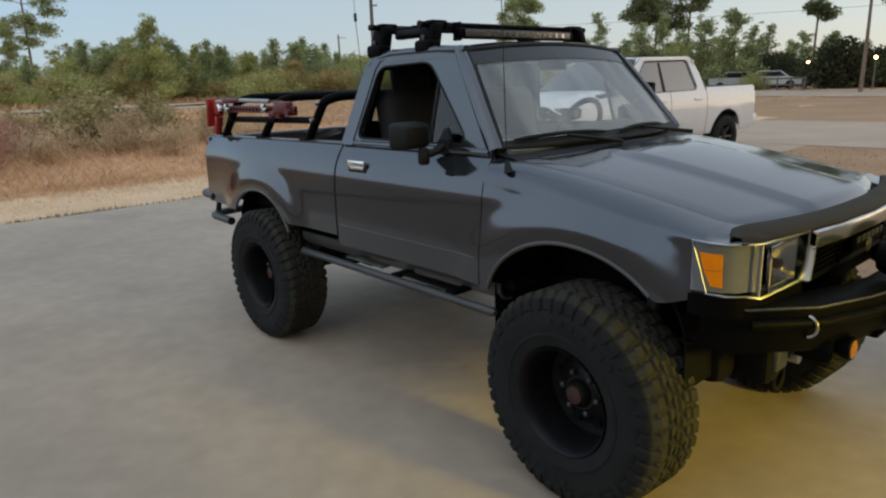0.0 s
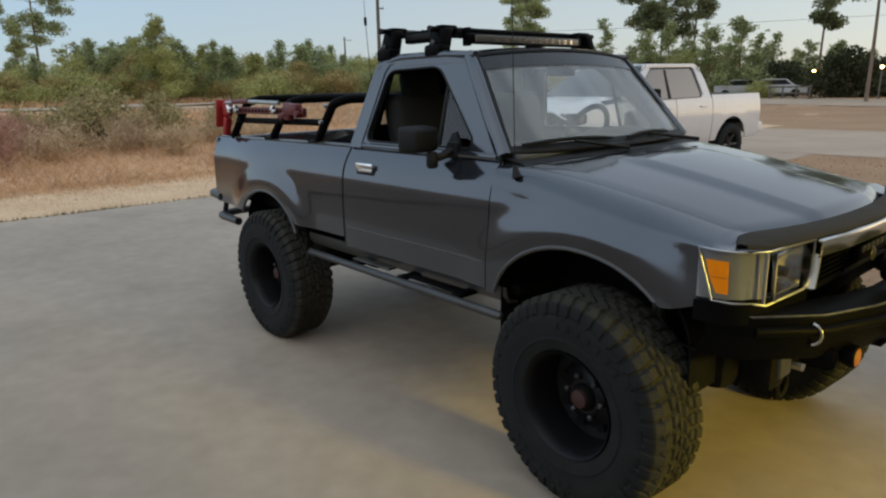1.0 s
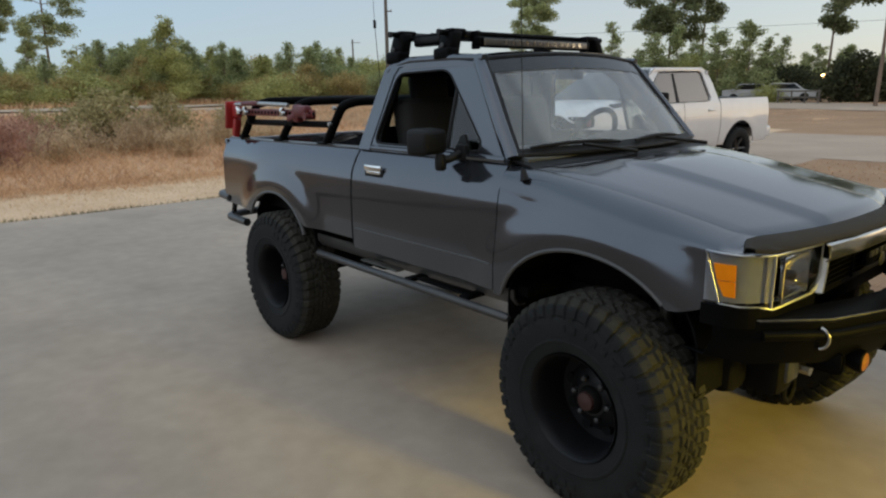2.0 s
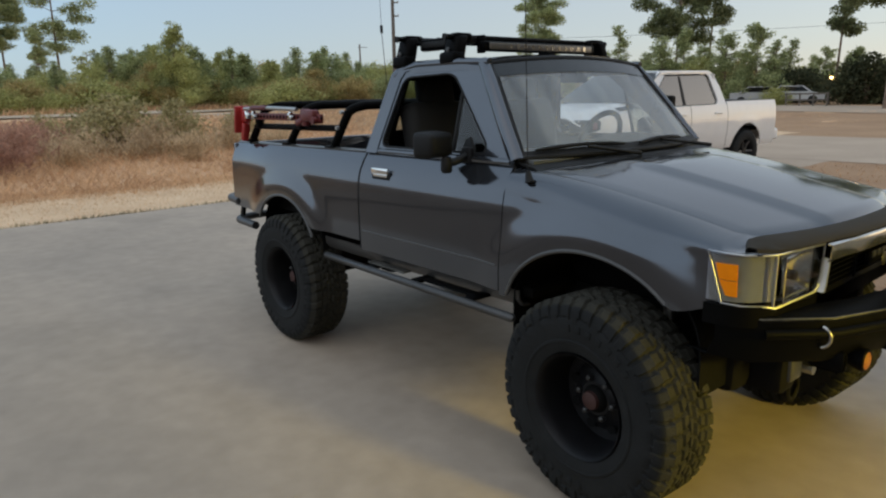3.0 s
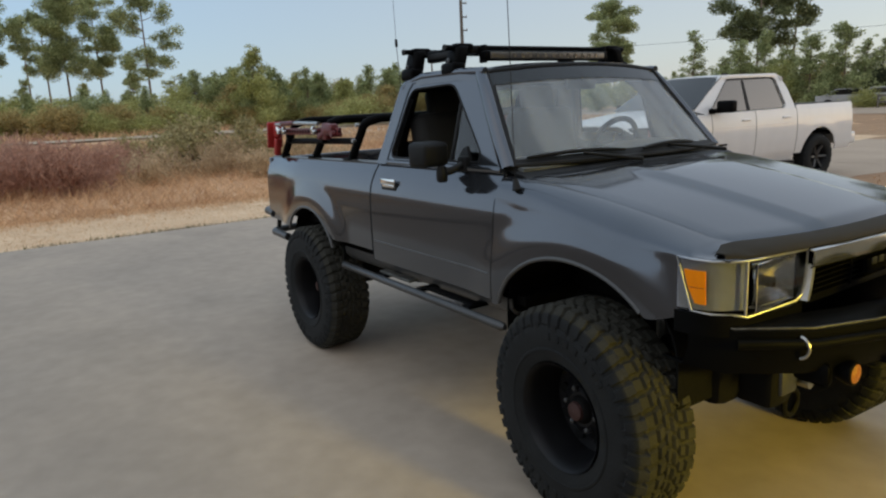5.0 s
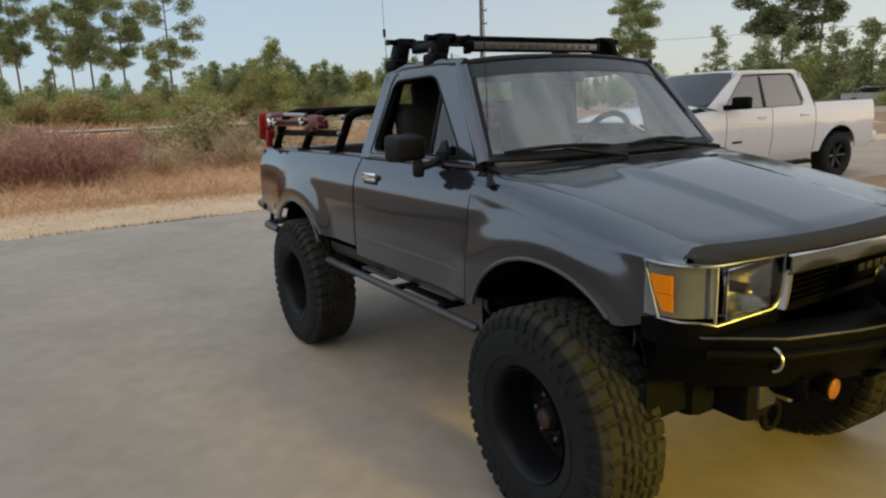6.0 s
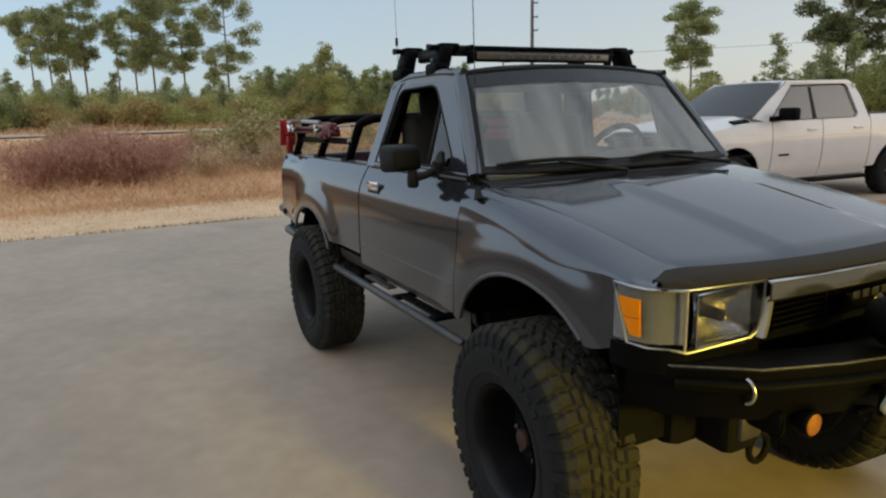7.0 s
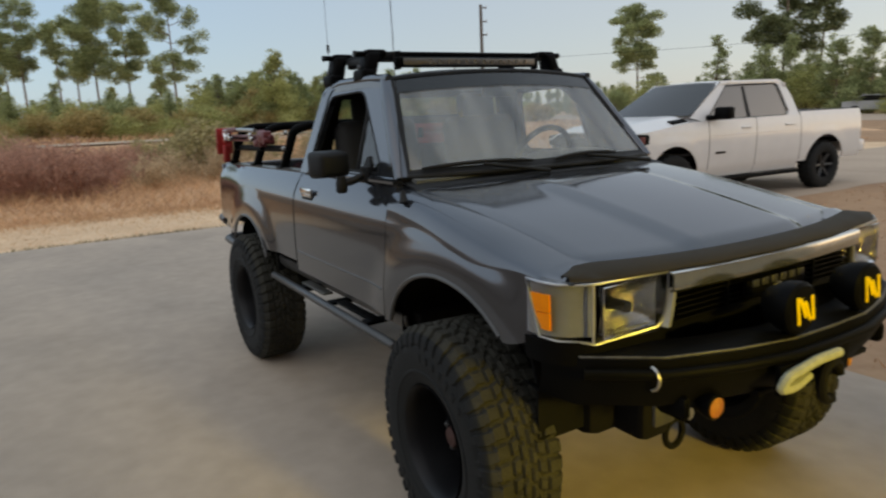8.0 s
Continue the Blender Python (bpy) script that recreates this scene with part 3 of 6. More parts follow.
    bpart("bug_deflector", sheet(rows, 0.004), mat("smoked_acrylic", (0.030, 0.025, 0.018), 0.6, 0.0, 0.25, 8, 200, spec=0.10), label="smoked bug deflector along the hood edge")
    # cowl panel under the wipers
    rows = []
    for i in range(25):
        y = -0.745 + 1.49 * i / 24
        back, front = 2.095 + 0.14 * (1 - (abs(y) / 0.745) ** 2), 2.235 + 0.075 * (1 - (abs(y) / 0.70) ** 2)
        rows.append([(back - 0.02, y, 1.395), (back + 0.03, y, 1.380), (front - 0.03, y, 1.368 + 0.02 * (1 - (y / 0.74) ** 2)), (front + 0.02, y, 1.345)])
    bpart("cowl", sheet(rows, 0.008), PLASTIC, label="black louvred cowl below the windshield")

    # cab: roof, pillars, rear wall
    def roof_y(x):
        return 0.615 - 0.03 * smooth01((1.25 - x) / 0.25)
    rows = []
    for i in range(21):
        x = 1.06 + 0.71 * i / 20
        base = 1.842 - 0.012 * smooth01((1.3 - x) / 0.25) - 0.012 * smooth01((x - 1.6) / 0.17)
        row = []
        for k in range(21):
            v = -1 + 2 * k / 20
            row.append((x + 0.05 * (1 - v * v) * smooth01((x - 1.4) / 0.37), v * (roof_y(x) + 0.028), base - 0.012 + 0.055 * (1 - abs(v) ** 2.6) * (0.8 + 0.2 * smooth01((x - 1.06) / 0.15))))
        rows.append(row)
    bpart("roof", sheet(rows, 0.03, (0, 0, -1)), PAINT, label="charcoal cab roof")
    # windshield and its dark surround
    wl = [(2.105, 0.740, 1.402), (1.775, 0.600, 1.828)]
    def ws(u, v, out=0.0):
        (xb, yb, zb), (xt, yt, zt) = wl
        x = xb + (xt - xb) * v + (0.135 * (1 - v) + 0.055 * v) * (1 - u * u) + out * 0.8
        y = u * (yb + (yt - yb) * v)
        z = zb + (zt - zb) * v + (0.0 * (1 - v) + 0.030 * v) * (1 - u * u) + out * 0.6
        return (x, y, z)
    bpart("windshield", sheet([[ws(-1 + 2 * i / 20, k / 10) for k in range(11)] for i in range(21)]), WINDSHIELD, label="dusty curved windshield").visible_shadow = False
    bpart("shade_band", sheet([[ws(-0.985 + 1.97 * i / 20, v, 0.004) for v in (0.84, 0.90, 0.985)] for i in range(21)]), TINT, label="dark tinted band along the windshield top").visible_shadow = False
    bpart("frit_band", sheet([[ws(-0.985 + 1.97 * i / 20, v, 0.003) for v in (0.012, 0.045, 0.080 - 0.02 * abs(-1 + i / 10))] for i in range(21)], 0.001), PLASTIC, label="black printed band along the windshield foot")
    for u0, u1 in ((-0.985, -0.958), (0.958, 0.985)):
        bpart("frit_band", sheet([[ws(u, v, 0.003) for u in (u0, u1)] for v in np.linspace(0.03, 0.97, 9)], 0.001), PLASTIC, label="black printed band along the windshield edge")
    loop = [ws(u, 0.0) for u in np.linspace(-1, 1, 15)] + [ws(1, v) for v in np.linspace(0.1, 0.9, 7)] + [ws(u, 1.0) for u in np.linspace(1, -1, 15)] + [ws(-1, v) for v in np.linspace(0.9, 0.1, 7)]
    bpart("windshield_seal", tube(loop, 0.013, 8, closed=True), PLASTIC, label="black rubber windshield seal")
    for s, _ in sides:
        # A pillar, window frame and rear pillar as one pressing
        bpart("pillar", tube([(2.095, s * 0.745, 1.385), (1.965, s * 0.700, 1.555), (1.825, s * 0.645, 1.74), (1.74, s * 0.608, 1.835)], [0.036, 0.034, 0.032, 0.030], 12), PAINT, label="charcoal windshield pillar")
        bpart("roof_rail", tube([(1.79, s * 0.618, 1.832), (1.6, s * 0.625, 1.842), (1.25, s * 0.620, 1.842), (1.10, s * 0.612, 1.822), (1.055, s * 0.62, 1.79)], [0.020, 0.021, 0.022, 0.028, 0.034], 12), PAINT)
        outline = [(0.935, 1.375), (1.045, 1.375), (1.045, 1.41), (1.125, 1.77), (1.155, 1.81), (1.24, 1.822), (1.24, 1.85), (1.10, 1.85), (1.03, 1.80)]
        def on_glass(x, z, off=0.0):
            return (x, s * (0.765 - (z - 1.385) * 0.315 + off), z)
        bpart("rear_pillar", prism([on_glass(x, z, 0.012) for x, z in outline], (0, -s * 0.05, 0)), PAINT, label="charcoal rear cab pillar")
        belt = bpart("belt_strip", tube([(x, s * 0.768, 1.386) for x in np.linspace(1.06, 2.08, 8)], 0.016, 8), PAINT)
        def rounded(corners, radius):
            return [on_glass(p[0], p[1], 0.007) for p in bend([(x, z, 0) for x, z in corners], radius)[:-1]]
        opening = [(1.48, 1.412), (1.066, 1.412), (1.155, 1.778), (1.565, 1.788), (1.905, 1.455), (1.900, 1.412), (1.48, 1.412)]
        edge = [(1.48, 1.378), (0.955, 1.378), (1.07, 1.853), (1.745, 1.850), (2.075, 1.43), (2.085, 1.378), (1.48, 1.378)]
        part("window_frame", prism(rounded(edge, 0.06), (0, -s * 0.035, 0), rounded(opening, 0.06)), PAINT, belt, "charcoal upper door frame")
        part("window_seal", tube([(p[0], p[1] - s * 0.002, p[2]) for p in rounded(opening, 0.06)], 0.006, 6, closed=True), PLASTIC, belt)
        part("divider_bar", tube([on_glass(1.675, 1.405), on_glass(1.655, 1.69)], 0.010, 8), PLASTIC, belt)
        part("mirror_sail", prism([on_glass(x, z, 0.010) for x, z in ((1.735, 1.405), (1.835, 1.405), (1.825, 1.43), (1.785, 1.485), (1.76, 1.475))], (0, -s * 0.012, 0)), PLASTIC, belt, "black plastic mirror sail")
        q = part("quarter_glass", prism([on_glass(x, z) for x, z in ((1.680, 1.408), (1.905, 1.408), (1.908, 1.45), (1.664, 1.688))], (0, -s * 0.004, 0)), GLASS, belt, "small triangular quarter window")
        q.visible_shadow = False
        # door mirror on its bracket
        mirror = bpart("door_mirror", join(tube(bend([(1.80, s * 0.775, 1.405), (1.795, s * 0.84, 1.378), (1.77, s * 0.885, 1.368)], 0.03), 0.018, 10), lathe([(0.020, 1.335), (0.027, 1.345), (0.027, 1.38), (0.020, 1.41)], 14, "z", (1.775, s * 0.885, -0.008)), box(0.075, 0.035, 0.075, (1.80, s * 0.772, 1.405), 0.014)), PLASTIC, label="black door mirror")
        head = box(0.125, 0.172, 0.124, (1.715, s * 0.912, 1.457), 0.024, seg=3)
        for v in head.verts:
            if v.co.x > 1.72:
                k = (v.co.x - 1.715) / 0.0625
                v.co.y = s * 0.912 + (v.co.y - s * 0.912) * (1 - 0.14 * k)
                v.co.z = 1.457 + (v.co.z - 1.457) * (1 - 0.14 * k)
        bmesh.ops.rotate(head, cent=(1.715, s * 0.912, 1.457), matrix=Euler((0, 0, radians(-s * 8))).to_matrix(), verts=head.verts)
        part("mirror_housing", head, PLASTIC, mirror)
        part("mirror_glass", box(0.006, 0.145, 0.096, (1.652, s * 0.912, 1.457), 0.002, (0, 0, -s * 8)), CHROME, mirror)
        # tubular step under the door
        step = bpart("side_step", tube([(0.60, s * 0.890, 0.732), (0.615, s * 0.890, 0.732), (2.205, s * 0.890, 0.720), (2.22, s * 0.890, 0.720)], [0.012, 0.021, 0.021, 0.012], 12), SATIN, label="dark satin tubular side step")
        for x in (1.10, 1.50, 1.92):
            part("step_bracket", box(0.06, 0.18, 0.018, (x, s * 0.795, 0.744), 0.004), BLACK, step)
        part("step_plate", box(0.34, 0.055, 0.012, (1.20, s * 0.835, 0.757), 0.004), WORNEDGE, step, "worn steel tread plate")
        part("step_plate", box(0.40, 0.055, 0.012, (1.74, s * 0.835, 0.752), 0.004), BLACK, step)
    # rear wall of the cab with its window
    rw = lambda y, z: (0.935 + (z - 1.375) * 0.24, y, z)
    outer = [rw(-0.74, 1.10), rw(0.74, 1.10), rw(0.74, 1.39), rw(0.62, 1.83), rw(-0.62, 1.83), rw(-0.74, 1.39)]
    hole = [rw(-0.60, 1.49), rw(0.60, 1.49), rw(0.595, 1.515), rw(0.54, 1.765), rw(-0.54, 1.765), rw(-0.595, 1.515)]
    # the wall's near-black colour stands in for the dim cab interior
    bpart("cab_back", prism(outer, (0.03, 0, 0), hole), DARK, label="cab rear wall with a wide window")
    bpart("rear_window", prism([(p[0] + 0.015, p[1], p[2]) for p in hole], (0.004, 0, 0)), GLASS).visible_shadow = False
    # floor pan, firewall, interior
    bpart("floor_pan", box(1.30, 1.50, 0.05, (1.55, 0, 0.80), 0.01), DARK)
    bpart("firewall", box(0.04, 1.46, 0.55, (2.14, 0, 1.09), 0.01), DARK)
    rows = []
    for i in range(15):
        y = -0.71 + 1.42 * i / 14
        hump = 0.035 * smooth01((0.30 - abs(y - 0.36)) / 0.12)
        rows.append([(2.16 + 0.05 * (1 - (y / 0.71) ** 2), y, 1.372), (2.00, y, 1.395 + hump), (1.86, y, 1.395 + hump), (1.79, y, 1.35 + hump), (1.78, y, 1.20), (1.84, y, 1.10)])
    bpart("dashboard", sheet(rows, 0.02), DASH, label="grey plastic dashboard")
    wheel = bpart("steering_wheel", tube([(1.70 + 0.07 * math.sin(a), 0.36 + 0.185 * math.cos(a), 1.40 + 0.165 * math.sin(a)) for a in np.linspace(0, 2 * math.pi, 33)[:-1]], 0.016, 8, closed=True), PLASTIC, label="black steering wheel")
    part("column", tube([(1.72, 0.36, 1.40), (1.86, 0.36, 1.33)], 0.035, 10), PLASTIC, wheel)
    for a in (0.2, 2.94, 4.71):
        part("spoke", tube([(1.71, 0.36, 1.40), (1.70 + 0.07 * math.sin(a), 0.36 + 0.18 * math.cos(a), 1.40 + 0.16 * math.sin(a))], 0.014, 6), PLASTIC, wheel)
    for y in (-0.36, 0.36):
        seat = bpart("seat", box(0.52, 0.52, 0.16, (1.42, y, 1.03), 0.05, seg=3), SEAT, label="dark grey cloth bucket seat")
        part("backrest", box(0.15, 0.50, 0.58, (1.13, y, 1.36), 0.06, (0, -12, 0), seg=3), SEAT, seat)
        part("headrest", box(0.09, 0.26, 0.17, (1.06, y, 1.70), 0.04, (0, -10, 0), seg=3), SEAT, seat)
        part("post", tube([(1.075, y, 1.6), (1.065, y, 1.66)], 0.012, 6), STEEL, seat)
    bpart("sun_visor", box(0.16, 0.44, 0.02, (1.70, -0.30, 1.795), 0.008, (0, 12, 0)), DASH)
    bpart("sun_visor", box(0.16, 0.44, 0.02, (1.70, 0.30, 1.795), 0.008, (0, 12, 0)), DASH)
    bpart("inside_mirror", join(box(0.03, 0.21, 0.055, (1.80, 0.0, 1.76), 0.012), tube([(1.81, 0, 1.77), (1.82, 0, 1.84)], 0.008, 6)), PLASTIC)
    # wipers
    for y0, y1, yp in ((-0.66, -0.14, -0.10), (-0.02, 0.42, 0.55)):
        wiper = bpart("wiper", tube([(2.30, yp, 1.392), (2.215, (y0 + y1) / 2, 1.440)], [0.010, 0.007], 8), PLASTIC, label="black windshield wiper")
        part("blade", tube([ws(u, v, 0.02) for u, v in zip(np.linspace(y0, y1, 9) / 0.73, 0.045 + 0.032 * np.sin(np.linspace(0.1, 2.9, 9)))], [0.006] + [0.009] * 7 + [0.006], 8), PLASTIC, wiper)
    # fender antenna and its base
    ant = bpart("antenna", tube([(2.236, -0.815, 1.315), (2.22, -0.81, 1.36)], [0.020, 0.010], 10), PLASTIC, label="thin black whip antenna on the fender")
    part("whip", tube([(2.22, -0.81, 1.36), (2.19, -0.80, 2.0), (2.15, -0.79, 2.75)], [0.0022, 0.0018, 0.0012], 6), PLASTIC, ant)
    cb = bpart("rear_antenna", tube([(0.72, -0.45, 1.36), (0.70, -0.445, 1.75), (0.66, -0.44, 2.06)], [0.004, 0.002, 0.002], 6), PLASTIC, label="whip antenna behind the cab with a load coil")
    part("coil", tube([(0.66, -0.44, 2.06), (0.655, -0.438, 2.105)], 0.009, 8), PLASTIC, cb)
    part("tip", tube([(0.655, -0.438, 2.10), (0.62, -0.43, 2.75)], [0.0014, 0.001], 6), PLASTIC, cb)

    # front: lamps, grille
    for s, _ in sides:
        plan = [(3.085, 0.868), (3.14, 0.866), (3.19, 0.850), (3.225, 0.822), (3.245, 0.785)]
        lamp = bpart("headlamp", sheet([[(x - 0.022, s * (y - 0.015), z) for z in (1.005, 1.09, 1.165)] for x, y in [(3.10, 0.875)] + plan[1:] + [(3.268, 0.765)]], 0.006), FROST, label="headlamp with a wraparound amber signal")
        lensrows = [[(x + 0.006 * (1 - k), s * (y - 0.006 * abs(1 - k)), 1.003 + 0.0835 * k - (0.004 if x > 3.2 else 0)) for k in range(3)] for x, y in plan]
        part("corner_lens", sheet(lensrows, 0.004), LENS, lamp).visible_shadow = False
        for z0, z1, d0, d1 in ((1.030, 1.080, 0.036, 0.014), (1.083, 1.136, 0.013, 0.0)):
            stations = ((3.110, 0.867), (3.145, 0.864), (3.178, 0.855))
            part("amber_signal", sheet([[(x + d * w, s * (y + 0.005 - d * w * 0.28), z) for z, d in ((z0, d0), (z1, d1))] for (x, y), w in zip(stations, (1.0, 0.5, 0.1))], 0.006), AMBER, lamp, "amber turn signal")
        hl = [(3.262, 0.76), (3.292, 0.515)]
        part("front_lens", sheet([[(hl[0][0] + (hl[1][0] - hl[0][0]) * u + 0.012 * math.sin(math.pi * v), s * (0.76 - 0.245 * u * (1 - 0.10 * (1 - v) ** 3)), 0.992 + 0.175 * v) for v in np.linspace(0, 1, 6)] for u in np.linspace(0, 1, 6)], 0.004), LENS, lamp).visible_shadow = False
        bowl = sheet([[(3.268 - 0.075 * (1 - u * u) ** 0.6 * (1 - abs(v) ** 3) + 0.012 * (1 - (u + 1) / 2), s * (0.638 - 0.115 * u), 1.080 + 0.078 * v) for v in np.linspace(-1, 1, 11)] for u in np.linspace(-1, 1, 13)], 0.003)
        part("reflector", bowl, REFLECTOR, lamp, "chrome headlamp reflector")
        part("reflector_facet", box(0.03, 0.19, 0.004, (3.25, s * 0.635, 1.008), 0.001, (0, -10, 0)), FROST, lamp)
        part("lamp_bulb", lathe([(0.001, 0.02), (0.018, 0.012), (0.018, -0.05)], 12, "x", (3.255, s * 0.64, 1.078)), DARK, lamp)
        part("lamp_back", box(0.008, 0.235, 0.15, (3.182, s * 0.64, 1.08), 0.002), DARK, lamp)
        rim = [(3.080, 0.868, 1.172), (3.14, 0.869, 1.170), (3.195, 0.853, 1.168), (3.248, 0.788, 1.166), (3.264, 0.762, 1.168), (3.298, 0.505, 1.168), (3.298, 0.508, 1.06), (3.296, 0.522, 1.022), (3.290, 0.545, 1.003), (3.262, 0.765, 0.988), (3.24, 0.79, 0.994), (3.19, 0.845, 0.997), (3.13, 0.862, 1.0)]
        part("bezel", tube([(x, s * y, z) for x, y, z in rim], 0.0042, 8, closed=True), BEZEL, lamp, "chrome lamp bezel")
        part("bezel_post", tube([(3.257, s * 0.768, 0.992), (3.257, s * 0.768, 1.168)], 0.0045, 8), BEZEL, lamp)
        bpart("lamp_skirt", sheet([[(x - 0.01, s * (y - 0.004), z) for z in (0.925, 0.965, 0.995)] for x, y in plan + [(3.262, 0.76), (3.292, 0.51)]], 0.01), BLACK)
    grille = bpart("grille", prism([(3.30, -0.50, 0.985), (3.30, 0.50, 0.985), (3.315, 0.50, 1.168), (3.335, 0.2, 1.168), (3.335, -0.2, 1.168), (3.315, -0.50, 1.168)], (0.0, 0, 0.001), [(3.285, -0.475, 1.01), (3.285, 0.475, 1.01), (3.305, 0.475, 1.105), (3.32, 0.2, 1.105), (3.32, -0.2, 1.105), (3.305, -0.475, 1.105)]), BLACK, label="black grille under an aged chrome bar")
    part("top_bar", sheet([[(3.312 + 0.028 * (1 - (y / 0.5) ** 2), y, 1.171), (3.326 + 0.028 * (1 - (y / 0.5) ** 2), y, 1.168), (3.330 + 0.028 * (1 - (y / 0.5) ** 2), y, 1.160), (3.3285 + 0.028 * (1 - (y / 0.5) ** 2), y, 1.118), (3.318 + 0.025 * (1 - (y / 0.5) ** 2), y, 1.108)] for y in np.linspace(-0.514, 0.514, 15)], 0.006), LAMPCHROME, grille, "aged chrome upper grille bar")
    for y in (-0.497, 0.497):
        part("side_post", sheet([[(3.296, y * k - 0.011, z), (3.318, y * k - 0.007, z), (3.318, y * k + 0.007, z), (3.296, y * k + 0.011, z)] for z, k in ((1.004, 1.046), (1.03, 1.028), (1.07, 1.012), (1.118, 1.0))], 0.004), BEZEL, grille, "aged chrome grille post")
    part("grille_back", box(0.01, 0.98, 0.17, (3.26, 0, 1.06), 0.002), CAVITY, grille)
    for k in range(6):
        part("slat", box(0.03, 0.95, 0.006, (3.295, 0, 1.012 + 0.018 * k), 0.002), BLACK, grille)
    for y in (-0.24, 0.24):
        part("upright", box(0.03, 0.012, 0.10, (3.30, y, 1.055), 0.003), BLACK, grille)
    part("badge_plate", box(0.012, 0.34, 0.055, (3.325, 0, 1.06), 0.012), BLACK, grille)
    for k in range(6):
        part("badge_bar", box(0.006, 0.034, 0.026, (3.334, -0.125 + 0.05 * k, 1.075), 0.003), SATIN, grille)
    part("emblem", lathe([(0.001, 0.004), (0.022, 0.004), (0.028, 0.0)], 20, "x", (3.334, 0.0, 1.035)), SATIN, grille, "small dull oval emblem")

    # front winch bumper
    plan = [(3.10, 0.83), (3.24, 0.80), (3.39, 0.62), (3.47, 0.40), (3.515, 0.2), (3.52, 0.0)]
    full = plan + [(x, -y) for x, y in plan[-2::-1]]
    sec = lambda x, y: [(x - 0.12, y * 0.97, 0.955), (x - 0.015, y, 0.955), (x + 0.002, y, 0.945), (x + 0.002, y, 0.865), (x - 0.03, y * 0.985, 0.80), (x - 0.12, y * 0.97, 0.80)]
    bumper = bpart("front_bumper", sheet([sec(x, y) for x, y in full], 0.006), BLACK, label="black steel winch bumper")
    part("bumper_edge", tube([(x, y, 0.952) for x, y in full], 0.005, 8), WORNEDGE, bumper, "worn bright bumper edge")
    part("bumper_tube", tube([(x + 0.012, y, 0.905) for x, y in full[1:-1]], 0.018, 10), BLACK, bumper)
    part("winch_tray", box(0.28, 0.62, 0.02, (3.34, 0, 0.79), 0.005), BLACK, bumper)
    for y in (-0.55, 0.55):
        part("bracket", box(0.12, 0.03, 0.08, (3.36, y, 0.785), 0.02), BLACK, bumper)
    for y in (-0.655, 0.655):
        part("shackle", tube([(3.366 + 0.034 * math.sin(a), y, 0.893 + 0.036 * math.cos(a)) for a in np.linspace(0.2, 2.9, 15)], 0.005, 8), STEEL, bumper, "bare steel tow shackle")
    winch = bpart("winch", join(lathe([(0.045, -0.12), (0.045, 0.12)], 20, "y", (3.40, 0.02, 0.85)), lathe([(0.075, 0.12), (0.08, 0.13), (0.08, 0.27), (0.06, 0.29)], 24, "y", (3.40, 0.02, 0.85)), lathe([(0.06, -0.24), (0.075, -0.22), (0.075, -0.12)], 24, "y", (3.40, 0.02, 0.85))), BLACK, label="black winch set in the bumper")
    part("fairlead", prism([(3.522, -0.30, 0.80), (3.522, 0.07, 0.80), (3.522, 0.07, 0.89), (3.522, -0.30, 0.89)], (0.016, 0, 0), [(3.522, -0.25, 0.83), (3.522, 0.02, 0.83), (3.522, 0.02, 0.86), (3.522, -0.25, 0.86)]), BLACK, winch)
    part("strap", tube(bend([(3.55, -0.175, 0.842), (3.552, -0.25, 0.822), (3.555, -0.325, 0.832), (3.56, -0.30, 0.868), (3.565, -0.16, 0.890), (3.56, -0.03, 0.884)], 0.035), 0.0155, 8), ROPE, winch, "pale green winch strap")
    part("hook", tube([(3.56, -0.07 + 0.05 * math.cos(a), 0.80 + 0.062 * math.sin(a)) for a in np.linspace(0.2, 5.0, 16)], 0.017, 8), DARK, winch, "dark steel winch hook")
    # covered driving lamps on the bumper
    for y in (-0.19, 0.19):
        lamp = bpart("driving_lamp", lathe([(0.001, -0.09), (0.05, -0.075), (0.076, -0.025), (0.080, 0.0), (0.080, 0.022), (0.070, 0.032), (0.001, 0.036)], 28, "x", (3.50, y, 1.045)), BLACK, label="round driving lamp with a black cover and yellow print")
        part("stem", tube([(3.49, y, 0.945), (3.485, y, 0.985)], 0.016, 8), BLACK, lamp)
        for dy, dz, h, tilt in ((-0.036, 0.0, 0.088, 10), (-0.012, 0.006, 0.070, 28), (0.012, -0.006, 0.070, 28), (0.038, 0.0, 0.080, 10)):
            part("print_bar", box(0.003, 0.013, h, (3.5375, y + dy, 1.045 + dz), 0.001, (tilt, 0, 0)), YELLOW, lamp, "yellow brush-like print")
    for y in (-0.475,):
        fog = bpart("fog_lamp", lathe([(0.001, -0.04), (0.03, -0.035), (0.040, 0.0), (0.040, 0.014), (0.036, 0.018)], 20, "x", (3.44, y, 0.785)), BLACK, label="small amber fog lamp")
        part("lens", lathe([(0.036, 0.016), (0.020, 0.023), (0.001, 0.025)], 20, "x", (3.44, y, 0.785)), mat("amber_glass", (0.30, 0.10, 0.010), 0.35, 0.0, 0.35, 60, 300, 0.3), fog, "amber lens")
    # made-up rod and tan block, coloured as a small bright spot behind the wheel
    stop = bpart("bump_stop", tube([(2.90, -0.40, 0.78), (2.90, -0.58, 0.755), (2.90, -0.655, 0.735)], [0.022, 0.020, 0.012], 8), DARK, label="added dark rod that carries a small tan block")
    part("spot_block", box(0.025, 0.03, 0.045, (2.905, -0.668, 0.73), 0.008), mat("dull_tan_spot", (0.16, 0.115, 0.05), 0.7, 0.0, 0.2, 40, 200), stop, "small tan block added as a bright spot")
